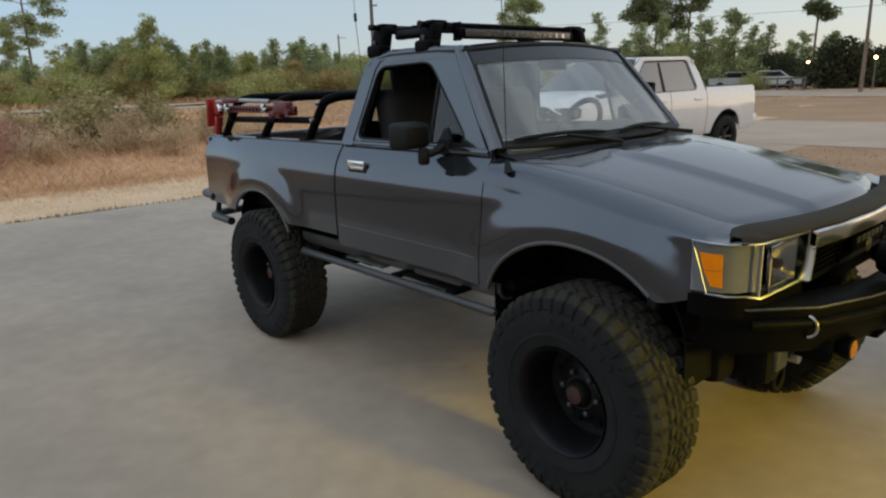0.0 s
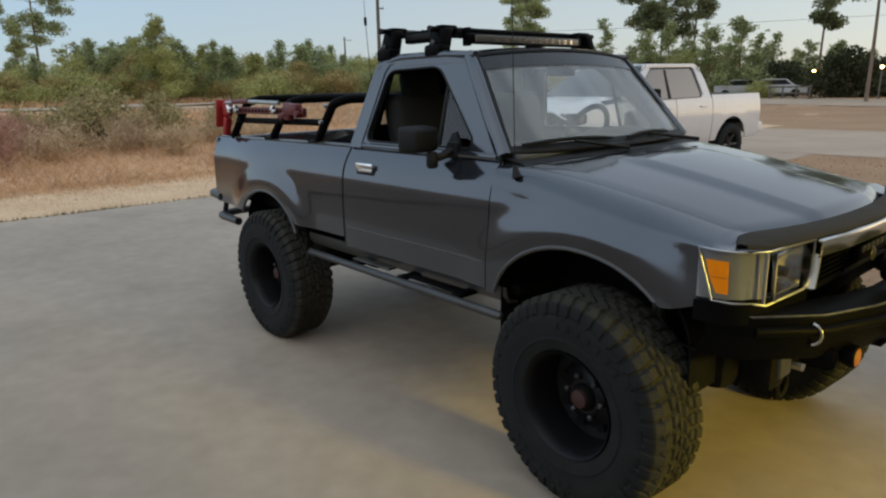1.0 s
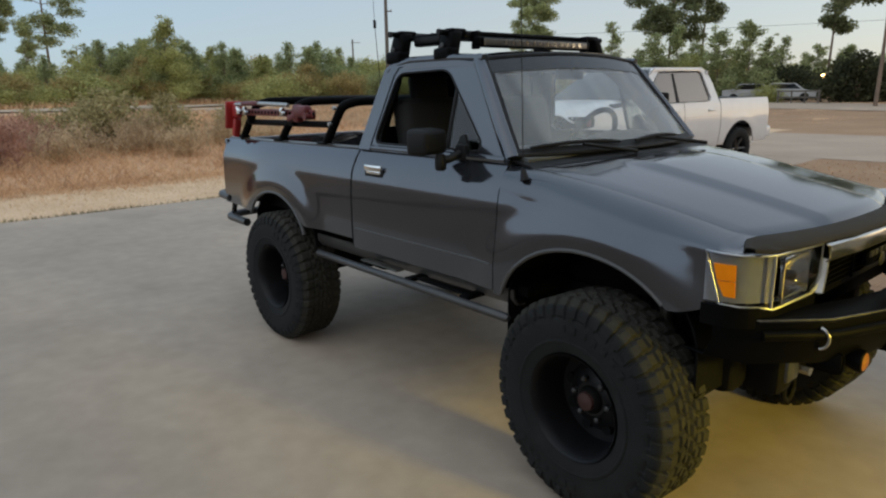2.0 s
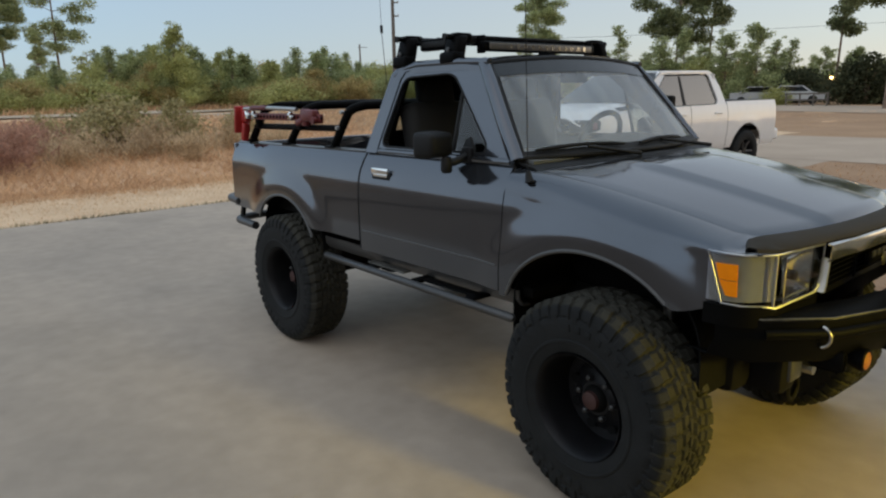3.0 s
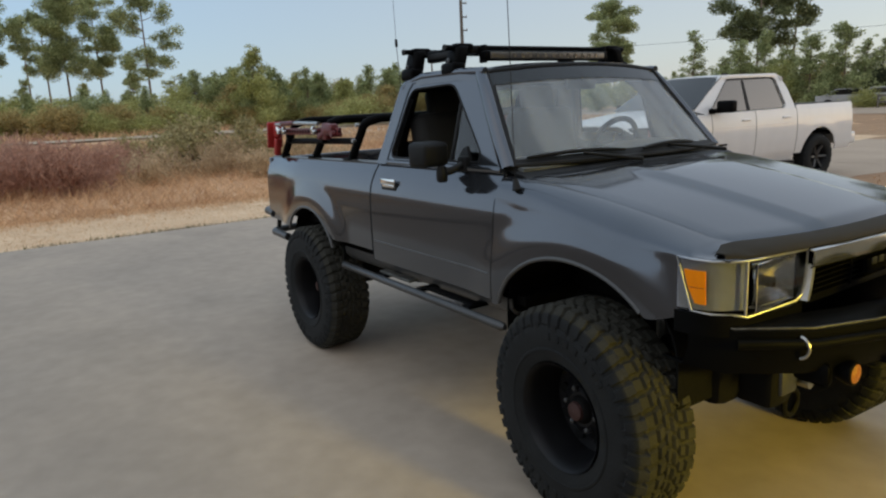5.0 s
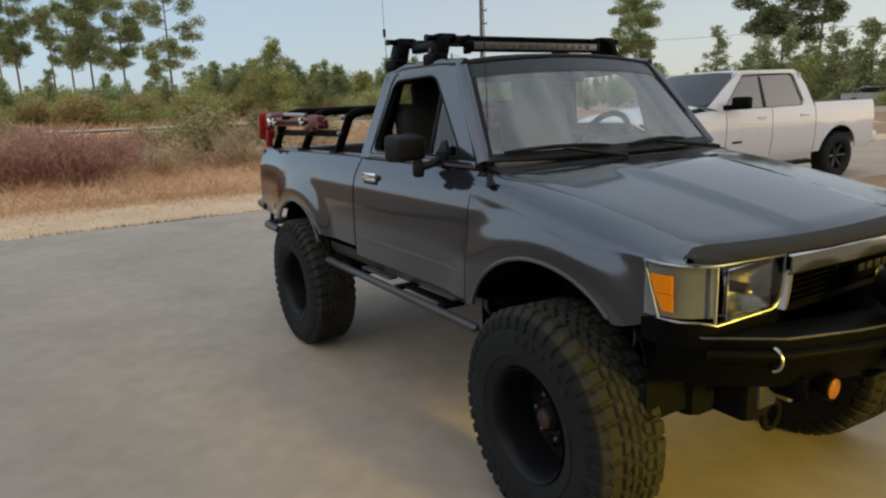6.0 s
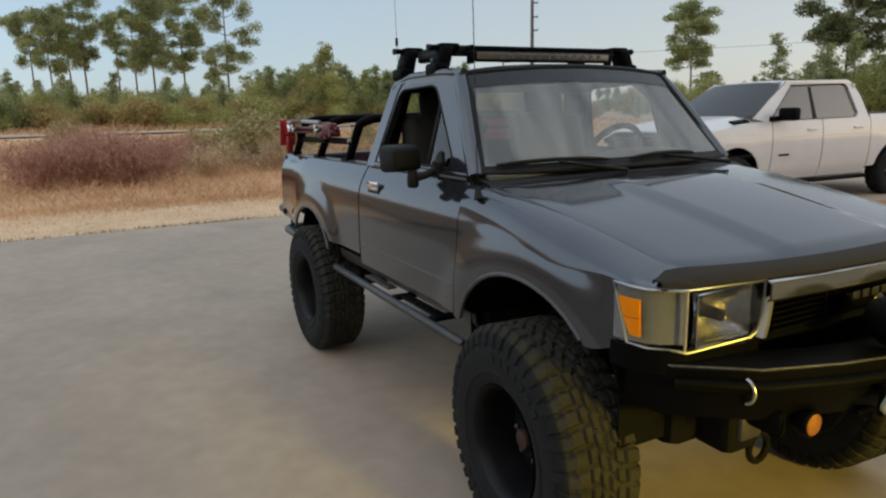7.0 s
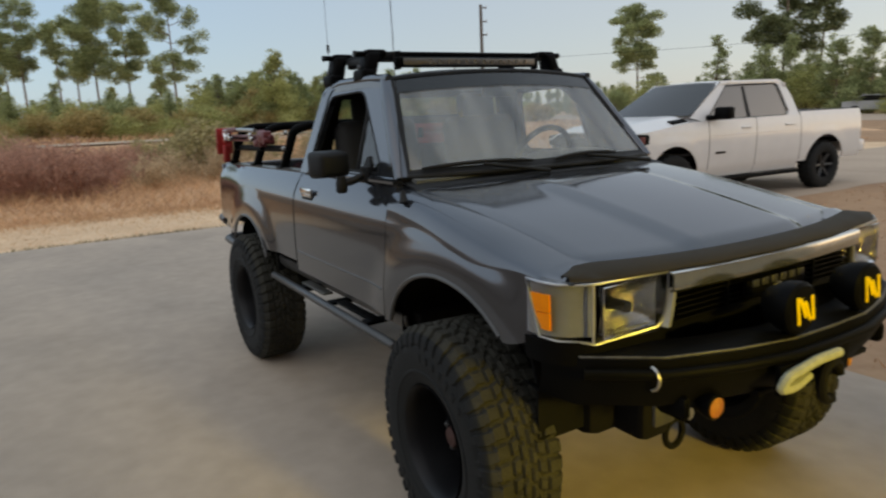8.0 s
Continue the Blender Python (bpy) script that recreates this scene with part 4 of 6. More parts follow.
    for x, y, z in ((3.45, 0.25, 0.755),):
        bpart("marker_lamp", box(0.02, 0.022, 0.036, (x, y, z), 0.006), mat("dull_amber", (0.35, 0.14, 0.02), 0.5, 0.0, 0.2, 40, 200), label="small amber marker lamp")

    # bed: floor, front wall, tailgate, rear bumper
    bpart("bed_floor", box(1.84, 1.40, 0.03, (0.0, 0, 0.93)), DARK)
    bpart("bed_front", box(0.03, 1.46, 0.46, (0.905, 0, 1.15), 0.006), PAINT_DULL)
    bpart("tailgate", box(0.045, 1.54, 0.46, (-0.935, 0, 1.12), 0.012), PAINT, label="charcoal tailgate")
    for s, _ in sides:
        bpart("tail_lamp", box(0.03, 0.10, 0.25, (-0.945, s * 0.745, 1.10), 0.008), DARKRED, label="red tail lamp")
    rb = bpart("rear_bumper", tube(bend([(-0.86, -0.80, 0.90), (-1.12, -0.78, 0.905), (-1.16, -0.6, 0.905), (-1.16, 0.6, 0.905), (-1.12, 0.78, 0.905), (-0.86, 0.80, 0.90)], 0.08), 0.030, 12), SATIN, label="dark satin double-tube rear bumper")
    part("lower_tube", tube(bend([(-0.62, -0.79, 0.735), (-0.98, -0.785, 0.740), (-1.05, -0.6, 0.74), (-1.05, 0.6, 0.74), (-0.98, 0.785, 0.74), (-0.62, 0.79, 0.735)], 0.08), 0.030, 12), SATIN, rb)
    for y in (-0.72, -0.3, 0.3, 0.72):
        part("bumper_strut", box(0.06, 0.02, 0.20, (-0.98, y, 0.83), 0.006, (0, 25, 0)), BLACK, rb)
    # tube rack over the bed
    rack = bpart("bed_rack", box(0.001, 0.001, 0.001, (0.5, 0, 1.40)), BLACK, label="black tube rack over the bed")
    rack.data.clear_geometry()
    for xb, xt in ((0.50, 0.665), (-0.08, 0.125), (-0.68, -0.485)):
        part("hoop", tube(bend([(xb, -0.735, 1.365), (xt + 0.005, -0.705, 1.606), (xt + 0.045, -0.63, 1.632), (xt + 0.055, 0.0, 1.636), (xt + 0.045, 0.63, 1.632), (xt + 0.005, 0.705, 1.606), (xb, 0.735, 1.365)], 0.03), 0.027, 12), BLACK, rack)
        for s in (-1, 1):
            part("foot", box(0.11, 0.06, 0.02, (xb, s * 0.735, 1.378), 0.005), BLACK, rack)
    for s in (-1, 1):
        part("side_rail", tube([(-0.60, s * 0.725, 1.485), (0.62, s * 0.725, 1.497)], 0.021, 10), BLACK, rack)
        for x in (0.60, 0.66):
            part("bolt", lathe([(0.012, -0.01), (0.012, 0.01)], 8, "y", (x, s * 0.755, 1.50 + (x - 0.6) * 1.6)), STEEL, rack)
    # roof rack with a light bar
    rr = bpart("roof_rack", tube([(1.505, -0.65, 1.968), (1.505, 0.65, 1.968)], 0.014, 10), BLACK, label="black roof crossbars with a light bar")
    part("crossbar", tube([(1.10, -0.65, 1.984), (1.10, 0.65, 1.984)], 0.014, 10), BLACK, rr)
    for x, zt in ((1.505, 1.975), (1.10, 1.99)):
        for s in (-1, 1):
            rise = zt - 1.86
            lower = box(0.128, 0.08, 0.066, (x, s * 0.606, 1.862), 0.018, seg=3)
            leg = box(0.106, 0.075, rise, (x, s * 0.594, 1.862 + rise / 2), 0.020, seg=3)
            for v in leg.verts:
                k = (v.co.z - 1.862) / rise
                v.co.x = x + (v.co.x - x) * (1.10 - 0.24 * k)
                v.co.y += -s * 0.036 * k * k
            cap = box(0.068, 0.110, 0.036, (x, s * 0.545, zt - 0.004), 0.014, seg=3)
            tower = part("tower", join(lower, leg, cap), BLACK, rr, "chunky black rack foot")
            part("rubber_pad", box(0.135, 0.07, 0.014, (x, s * 0.600, 1.842), 0.005), PLASTIC, tower)
            part("key_lock", lathe([(0.013, 0.0), (0.013, s * 0.006), (0.004, s * 0.008)], 12, "y", (x, s * 0.631, 1.905)), SATIN, tower)
            part("clamp", box(0.05, 0.06, 0.042, (x, s * 0.480, zt - 0.016), 0.012), PLASTIC, rr)
            part("end_plug", lathe([(0.016, -0.008), (0.017, 0.0), (0.013, 0.008)], 10, "y", (x, s * 0.650, zt - 0.007)), PLASTIC, rr)
    part("light_bar", box(0.050, 0.90, 0.050, (1.575, -0.02, 1.923), 0.011), BLACK, rr, "black light bar housing")
    part("light_face", box(0.006, 0.83, 0.034, (1.602, -0.02, 1.924), 0.003), LED, rr, "pale reflector strip")
    for k in range(12):
        part("led", lathe([(0.013, 0.0), (0.004, -0.006)], 10, "x", (1.6065, -0.28 + 0.055 * k, 1.924)), CHROME, rr)
    for y in (-0.44, 0.44):
        part("bar_bracket", box(0.05, 0.02, 0.09, (1.545, y, 1.935), 0.005), BLACK, rr)
    part("spare_tube", tube([(1.30, -0.53, 1.965), (1.30, 0.53, 1.965)], 0.018, 8), BLACK, rr)
    part("tie_bar", tube([(1.12, -0.54, 1.96), (1.47, -0.54, 1.945)], 0.012, 8), BLACK, rr)
    pod = part("lamp_pod", box(0.25, 0.05, 0.062, (1.30, -0.53, 1.947), 0.012), BLACK, rr, "chunky black side lamp housing")
    part("pod_lens", box(0.20, 0.008, 0.030, (1.30, -0.557, 1.947), 0.003), PLASTIC, pod)
    # running gear
    for s in (-1, 1):
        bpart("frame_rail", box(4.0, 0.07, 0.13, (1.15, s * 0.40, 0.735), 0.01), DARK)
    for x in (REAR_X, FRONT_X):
        axle = bpart("axle", tube([(x, -0.62, 0.485), (x, 0.62, 0.485)], 0.045, 12), DARK, label="near-black solid axle")
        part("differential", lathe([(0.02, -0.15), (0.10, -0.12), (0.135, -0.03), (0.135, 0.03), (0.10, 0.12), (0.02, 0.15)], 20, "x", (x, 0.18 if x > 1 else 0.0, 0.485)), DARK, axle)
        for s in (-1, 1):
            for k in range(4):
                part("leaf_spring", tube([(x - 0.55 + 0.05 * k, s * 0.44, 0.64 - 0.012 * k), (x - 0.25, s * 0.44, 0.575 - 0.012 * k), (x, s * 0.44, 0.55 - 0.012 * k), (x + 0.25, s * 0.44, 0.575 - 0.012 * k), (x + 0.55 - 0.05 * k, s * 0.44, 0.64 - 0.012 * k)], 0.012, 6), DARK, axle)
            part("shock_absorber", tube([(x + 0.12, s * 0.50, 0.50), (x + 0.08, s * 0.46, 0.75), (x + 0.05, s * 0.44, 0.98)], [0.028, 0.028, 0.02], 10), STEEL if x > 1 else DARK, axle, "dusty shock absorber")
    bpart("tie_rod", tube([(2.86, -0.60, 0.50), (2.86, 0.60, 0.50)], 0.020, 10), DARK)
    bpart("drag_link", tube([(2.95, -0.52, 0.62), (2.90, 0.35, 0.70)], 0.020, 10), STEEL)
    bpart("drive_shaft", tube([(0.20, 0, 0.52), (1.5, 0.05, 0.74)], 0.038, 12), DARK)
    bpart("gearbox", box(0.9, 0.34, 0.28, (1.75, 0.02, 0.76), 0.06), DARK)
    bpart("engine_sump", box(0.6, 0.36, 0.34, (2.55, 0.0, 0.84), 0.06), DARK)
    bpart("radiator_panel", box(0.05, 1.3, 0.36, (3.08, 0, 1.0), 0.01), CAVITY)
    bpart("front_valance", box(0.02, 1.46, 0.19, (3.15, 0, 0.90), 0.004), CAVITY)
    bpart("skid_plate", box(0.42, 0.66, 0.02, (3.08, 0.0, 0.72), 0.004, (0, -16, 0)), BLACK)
    cross = bpart("crossmember", box(0.30, 0.62, 0.22, (2.93, -0.30, 0.665), 0.05), DARK, label="near-black front crossmember under the bumper")
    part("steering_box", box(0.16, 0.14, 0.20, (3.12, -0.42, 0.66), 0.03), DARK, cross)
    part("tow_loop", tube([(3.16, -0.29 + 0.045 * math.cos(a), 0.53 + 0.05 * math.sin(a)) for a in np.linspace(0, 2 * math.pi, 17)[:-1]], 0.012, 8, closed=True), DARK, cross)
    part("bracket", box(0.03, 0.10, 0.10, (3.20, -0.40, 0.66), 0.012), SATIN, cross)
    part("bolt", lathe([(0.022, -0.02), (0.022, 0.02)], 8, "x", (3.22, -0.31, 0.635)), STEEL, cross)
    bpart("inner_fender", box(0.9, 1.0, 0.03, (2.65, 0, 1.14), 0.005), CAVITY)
    return truck


def build_wheel():
    """A mud tyre on a deep black steel wheel, its axis along y and its outer side at -y."""
    R, W = WHEEL_R, WHEEL_W
    wheel = new("wheel")
    h = W / 2
    # one moulded carcass: sidewalls and a tread whose blocks are raised out of the same skin
    prof = [(0.205, -h + 0.035), (0.222, -h + 0.006), (0.245, -h - 0.004), (0.262, -h - 0.008), (0.266, -h - 0.012), (0.274, -h - 0.012), (0.278, -h - 0.008), (0.30, -h - 0.010), (0.335, -h - 0.010), (0.355, -h - 0.008)]
    side = [(R - 0.072, h + 0.002), (R - 0.063, h + 0.002), (R - 0.044, h - 0.003), (R - 0.032, h - 0.011), (R - 0.022, h - 0.024)]
    tread = [h - 0.030, h - 0.046, h - 0.066, h - 0.073, 0.064, 0.058, 0.046, 0.036, 0.030, 0.025, 0.012, 0.004]
    outer = [(r, -y, "s") for r, y in side] + [(R - 0.012, -y, "t") for y in tread] + [(R - 0.012, y, "t") for y in tread[::-1]] + [(r, y, "s") for r, y in side[::-1]]
    line = [(r, y, "") for r, y in prof] + outer + [(r, -y, "") for r, y in prof[::-1]]
    pitches, per = 44, 12
    bm = bmesh.new()
    rings = []
    for i in range(pitches * per):
        a = 2 * math.pi * i / (pitches * per)
        ring = []
        for r, y, kind in line:
            s = -1 if y < 0 else 1
            f = (i / per + (0.5 if s > 0 else 0.0)) % 1.0
            odd = int(i / per + (0.5 if s > 0 else 0.0)) % 2
            v = abs(y)
            if kind == "t":
                if v > 0.067:
                    f = (f + 0.20 * (v - 0.06) / 0.1) % 1.0
                    on = f < 0.70 and v > h - 0.068
                elif v > 0.0305:
                    f = (f + 0.45 + 0.6 * v / 0.06) % 1.0
                    on = f < 0.72 and 0.034 < v < 0.061
                else:
                    f = (f + 0.9 * v / 0.06) % 1.0
                    on = f < 0.72 and 0.008 < v < 0.028
                r = r + (0.012 if on else 0.0)
            elif kind == "s":
                on = (f + 0.20) % 1.0 < 0.66 and (r > R - 0.068 or odd)
                if on:
                    y, r = s * (v + 0.007), r + (0.009 if r > R - 0.05 else 0.0)
            ring.append(bm.verts.new((math.cos(a) * r, y, math.sin(a) * r)))
        rings.append(ring)
    # tread faces take the lighter colour that stands for lamp light
    paler = {k for k in range(len(line) - 1) if line[k][2] == "t" or line[k + 1][2] == "t" or max(line[k][0], line[k + 1][0]) > R - 0.03}
    for i in range(len(rings)):
        p, q = rings[i], rings[(i + 1) % len(rings)]
        for k in range(len(line) - 1):
            bm.faces.new((p[k], p[k + 1], q[k + 1], q[k])).material_index = 1 if k in paler else 0
    tyre = part("tyre", bm, RUBBER, wheel, "black mud tyre with close-set lugs in a lighter, lit tone", sharp=28)
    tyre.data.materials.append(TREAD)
    # raised marks on the sidewall
    for k in range(14):
        a = math.radians(60 + (k % 7) * 9 + (k // 7) * 180)
        part("sidewall_bar", box(0.026, 0.004, 0.030, (math.cos(a) * 0.325, -h - 0.0115, math.sin(a) * 0.325), 0.002, (0, -math.degrees(a) + 90, 0)), RUBBER, wheel)
    part("rim", join(lathe([(0.210, -h + 0.02), (0.216, -h + 0.0), (0.206, -h + 0.01), (0.196, -h + 0.05), (0.190, 0.03), (0.15, 0.035), (0.12, 0.005), (0.085, -0.005), (0.07, -0.02), (0.055, -0.02)], 48, "y", cap=False), lathe([(0.19, 0.03), (0.20, h - 0.02), (0.21, h)], 48, "y", cap=False)), RIM, wheel, "deep black steel rim")
    for k in range(8):
        a = 2 * math.pi * k / 8
        part("vent_hole", lathe([(0.022, 0.0), (0.022, 0.012)], 12, "y", (math.cos(a) * 0.135, 0.005, math.sin(a) * 0.135)), CAVITY, wheel)
    for k in range(6):
        a = 2 * math.pi * k / 6 + 0.2
        part("lug_nut", lathe([(0.013, 0.0), (0.013, -0.022), (0.006, -0.028)], 6, "y", (math.cos(a) * 0.085, -0.006, math.sin(a) * 0.085)), SATIN, wheel)
    part("hub", lathe([(0.060, -0.005), (0.058, -0.025), (0.050, -0.038), (0.040, -0.046)], 24, "y"), DARK, wheel)
    part("hub_cap", lathe([(0.040, -0.045), (0.036, -0.058), (0.012, -0.064), (0.001, -0.064)], 20, "y"), RUST, wheel, "rusty red locking hub cap")
    return wheel


def fit_wheels(truck):
    first = build_wheel()
    first.parent = truck
    first.matrix_basis = pose(FRONT_X, -FRONT_Y, WHEEL_R, 0, 0, STEER) @ pose(0, 0, 0, 0, 17, 0)
    for x, y, spin, turn in ((REAR_X, -REAR_Y, 40, 0), (FRONT_X + 0.10, FRONT_Y - 0.168, 71, 180 + STEER), (REAR_X, REAR_Y, 5, 180)):
        copy_thing(first, pose(x, y, WHEEL_R, 0, 0, turn) @ pose(0, 0, 0, 0, spin, 0))


PICKUP = build_pickup()
fit_wheels(PICKUP)


def build_jack():
    """A long farm jack strapped along the bed rack."""
    jack = empty("farm_jack", (0, 0, LIFT), label="red farm jack strapped flat along the bed rack", category="jack")
    part("bar", box(1.14, 0.022, 0.046, (-0.11, -0.775, 1.560), 0.004), DARKRED, jack, "dark red toothed bar")
    # flat near-black discs paint the shade of holes in the bar
    for k in range(22):
        part("tooth_hole", lathe([(0.011, -0.002), (0.011, 0.002)], 10, "y", (-0.58 + 0.05 * k, -0.788, 1.560)), CAVITY, jack)
    part("base_plate", box(0.026, 0.12, 0.20, (-0.715, -0.785, 1.535), 0.008, (0, 10, 0)), RED, jack, "red foot plate")
    part("top_clamp", box(0.09, 0.05, 0.10, (-0.64, -0.785, 1.57), 0.014), RED, jack)
    part("foot_lug", box(0.05, 0.05, 0.14, (-0.675, -0.785, 1.445), 0.012, (0, 20, 0)), RED, jack)
    part("runner", join(box(0.16, 0.06, 0.075, (0.33, -0.785, 1.572), 0.018), box(0.07, 0.05, 0.11, (0.27, -0.785, 1.560), 0.015), lathe([(0.022, -0.035), (0.022, 0.035)], 12, "y", (0.41, -0.785, 1.545))), DARKRED, jack, "dark red climbing runner")
    part("nose", box(0.10, 0.055, 0.04, (0.22, -0.79, 1.535), 0.012, (0, -15, 0)), DARKRED, jack)
    part("handle", tube([(-0.62, -0.80, 1.612), (-0.30, -0.80, 1.622), (0.18, -0.80, 1.612)], 0.013, 10), STEEL, jack, "bare steel jack handle")
    part("handle_grip", tube([(-0.50, -0.80, 1.618), (-0.25, -0.80, 1.622)], 0.017, 10), DARKRED, jack)
    for x, tilt in ((-0.56, -25), (-0.45, 30), (0.11, 30)):
        part("buckle", join(box(0.055, 0.02, 0.030, (x, -0.812, 1.565), 0.006, (0, tilt, 0)), box(0.02, 0.024, 0.060, (x, -0.812, 1.570), 0.005, (0, tilt, 0))), CHROME, jack, "bright strap buckle")
    part("mount", box(0.05, 0.05, 0.09, (-0.50, -0.745, 1.525), 0.006), BLACK, jack)
    part("mount", box(0.05, 0.05, 0.09, (0.14, -0.745, 1.525), 0.006), BLACK, jack)


build_jack()


def build_case():
    """A red hard case standing in the bed behind the cab."""
    case = empty("storage_case", (0.34, 0.38, 0.905), label="red plastic case standing in the pickup's bed", category="case")
    part("body", box(0.34, 0.40, 0.60, (0, 0, 0.30), 0.03, seg=3), RED, case)
    part("lid", box(0.36, 0.42, 0.08, (0, 0, 0.64), 0.025, seg=3), RED, case)
    part("handle", tube(bend([(0, -0.12, 0.67), (0, -0.12, 0.71), (0, 0.12, 0.71), (0, 0.12, 0.67)], 0.02), 0.010, 8), PLASTIC, case, "black carry handle")
    for y in (-0.12, 0.12):
        part("latch", box(0.012, 0.04, 0.07, (0.176, y, 0.60), 0.004), PLASTIC, case)


build_case()


# ---- the parked white pickup ----
RSIDE = [(0.45, 0.93), (0.60, 0.985), (0.85, 1.01), (1.05, 1.015), (1.20, 1.005), (1.33, 0.985), (1.45, 0.95)]


def rside(x, z):
    y = lerp_table(RSIDE, z)
    y -= 0.10 * smooth01((x - 4.0) / 0.7) ** 2
    for xc in (0.0, 3.67):
        d = math.hypot((x - xc) / 0.58, (z - 0.45) / 0.58)
        y += 0.006 * smooth01((1.28 - d) / 0.24)
    return y


def rarch(x, xc):
    d = 1 - ((x - xc) / 0.53) ** 2
    return 0.45 + 0.54 * math.sqrt(d) if d > 0 else 0.0


def build_white_pickup():
    t = empty("parked_pickup", (-3.25, 10.55, -0.022), -94.0, label="white crew-cab pickup parked on the gravel drive", category="pickup truck")
    def panel(name, a, b, low, top, s, parent, n=20, label="", arches=()):
        rows = []
        for x in columns(a, b, n, [(c, 0.53, 0.53) for c in arches]):
            lo = max([low(x)] + [rarch(x, c) for c in arches])
            tp = top(x)
            rows.append([(x, s * rside(x, lo + (tp - lo) * k / 14), lo + (tp - lo) * k / 14) for k in range(15)])
        return part(name, sheet(rows, 0.02, (0, -s, 0)), WHITE, parent, label)
    def hood_line(x):
        return 1.445 - 0.15 * smooth01((x - 3.0) / 1.75)
    belt = lambda x: 1.345 + 0.03 * smooth01((2.9 - x) / 2.0)
    sill = lambda x: 0.43
    for s in (1, -1):
        panel("bed_side", -0.99, 0.70, lambda x: 0.54, lambda x: 1.43, s, t, 24, "white bed side", (0.0,))
        panel("rear_door", 0.715, 1.83, sill, belt, s, t, 14, "white rear door", (0.0,))
        panel("front_door", 1.845, 2.93, sill, belt, s, t, 14, "white front door", (3.67,))
        panel("fender", 2.945, 4.60, lambda x: 0.52, lambda x: hood_line(x) - 0.085, s, t, 24, "white front fender", (3.67,))
        for x in (0.7075, 1.8375, 2.9375):
            part("shut_line", tube([(x, s * (rside(x, 0.58 + 0.8 * k / 10) - 0.006), 0.58 + 0.8 * k / 10) for k in range(11)], 0.006, 6), GAP, t)
        for x in (1.02, 2.10):
            part("door_handle", box(0.22, 0.03, 0.035, (x, s * (rside(x, 1.22) + 0.012), 1.22), 0.010), WHITE, t)
        part("body_crease", tube([(x, s * (rside(x, 1.12) - 0.001), 1.12) for x in np.linspace(0.74, 2.92, 14)], 0.007, 6), WHITE, t)
        part("badge_bar", box(0.22, 0.008, 0.035, (2.68, s * (rside(2.68, 0.83) + 0.003), 0.83), 0.003), BLACK, t, "small dark door badge")
        part("side_step", tube([(0.75, s * 0.99, 0.385), (2.95, s * 0.99, 0.385)], 0.04, 10), BLACK, t, "black side step")
        part("sill", box(2.3, 0.05, 0.08, (1.8, s * 0.88, 0.45), 0.02), DARK, t)
        # glasshouse side: pillars, glass
        g = lambda x, z, o=0.0: (x, s * (0.955 - (z - 1.36) * 0.33 + o), z)
        hole = [g(1.00, 1.41), g(1.06, 1.39), g(2.98, 1.37), g(2.90, 1.43), g(2.36, 1.925), g(1.16, 1.945), g(1.09, 1.91), g(0.97, 1.46)]
        outer = [g(0.70, 1.36), g(3.00, 1.34), g(3.28, 1.42), g(3.22, 1.475), g(2.45, 2.005), g(1.04, 2.015), g(0.92, 1.95), g(0.80, 1.72)]
        part("glasshouse", prism(outer, (0, -s * 0.05, 0), hole), WHITE, t, "white cab pillars and roof edge")
        part("side_glass", prism([(p[0], p[1] - s * 0.02, p[2]) for p in hole], (0, -s * 0.006, 0)), FILM, t, "tinted side window").visible_shadow = False
        part("window_trim", tube([(p[0], p[1] + s * 0.004, p[2]) for p in hole], 0.006, 6, closed=True), PLASTIC, t, "black window trim")
        part("centre_pillar", prism([g(1.92, 1.36, -0.012), g(2.00, 1.36, -0.012), g(1.97, 1.90, -0.012), g(1.92, 1.90, -0.012)], (0, -s * 0.03, 0)), PLASTIC, t)
        mir = part("mirror", box(0.17, 0.30, 0.20, (2.80, s * 1.16, 1.475), 0.045, seg=3), BLACK, t, "black door mirror")
        part("mirror_arm", box(0.20, 0.14, 0.075, (2.86, s * 0.98, 1.41), 0.025), BLACK, mir)
        part("headlamp", box(0.44, 0.34, 0.20, (4.39, s * 0.845, 1.12), 0.05), BLACK, t, "dark headlamp with an amber edge")
        part("amber_edge", box(0.10, 0.02, 0.11, (4.34, s * 1.012, 1.12), 0.008), DARKRED, t)
        part("tail_lamp", box(0.05, 0.10, 0.34, (-0.995, s * 0.93, 1.18), 0.02), DARKRED, t)
        part("hood_vent", box(0.32, 0.12, 0.03, (3.48, s * 0.85, hood_line(3.48) - 0.046), 0.008, (-s * 20, 4, 0)), BLACK, t, "black hood vent")
    rows = [[(x, y, hood_line(x) + 0.035 * (1 - (y / 0.98) ** 4) - 0.07 * smooth01((x - 4.35) / 0.3) - 0.09 * smooth01((abs(y) - 0.60) / 0.37)) for y in np.linspace(-0.965, 0.965, 25)] for x in np.linspace(2.95, 4.62, 14)]
    part("hood", sheet(rows, 0.02, (0, 0, -1)), WHITE, t, "white hood")
    rows = [[(x, v * (0.775 - 0.02 * smooth01((1.2 - x) / 0.3)), 1.980 + 0.045 * (1 - abs(v) ** 3) - 0.03 * smooth01((1.1 - x) / 0.25) - 0.025 * smooth01((x - 2.3) / 0.2)) for v in np.linspace(-1, 1, 15)] for x in np.linspace(0.93, 2.52, 12)]
    part("roof", sheet(rows, 0.03, (0, 0, -1)), WHITE, t, "white cab roof")
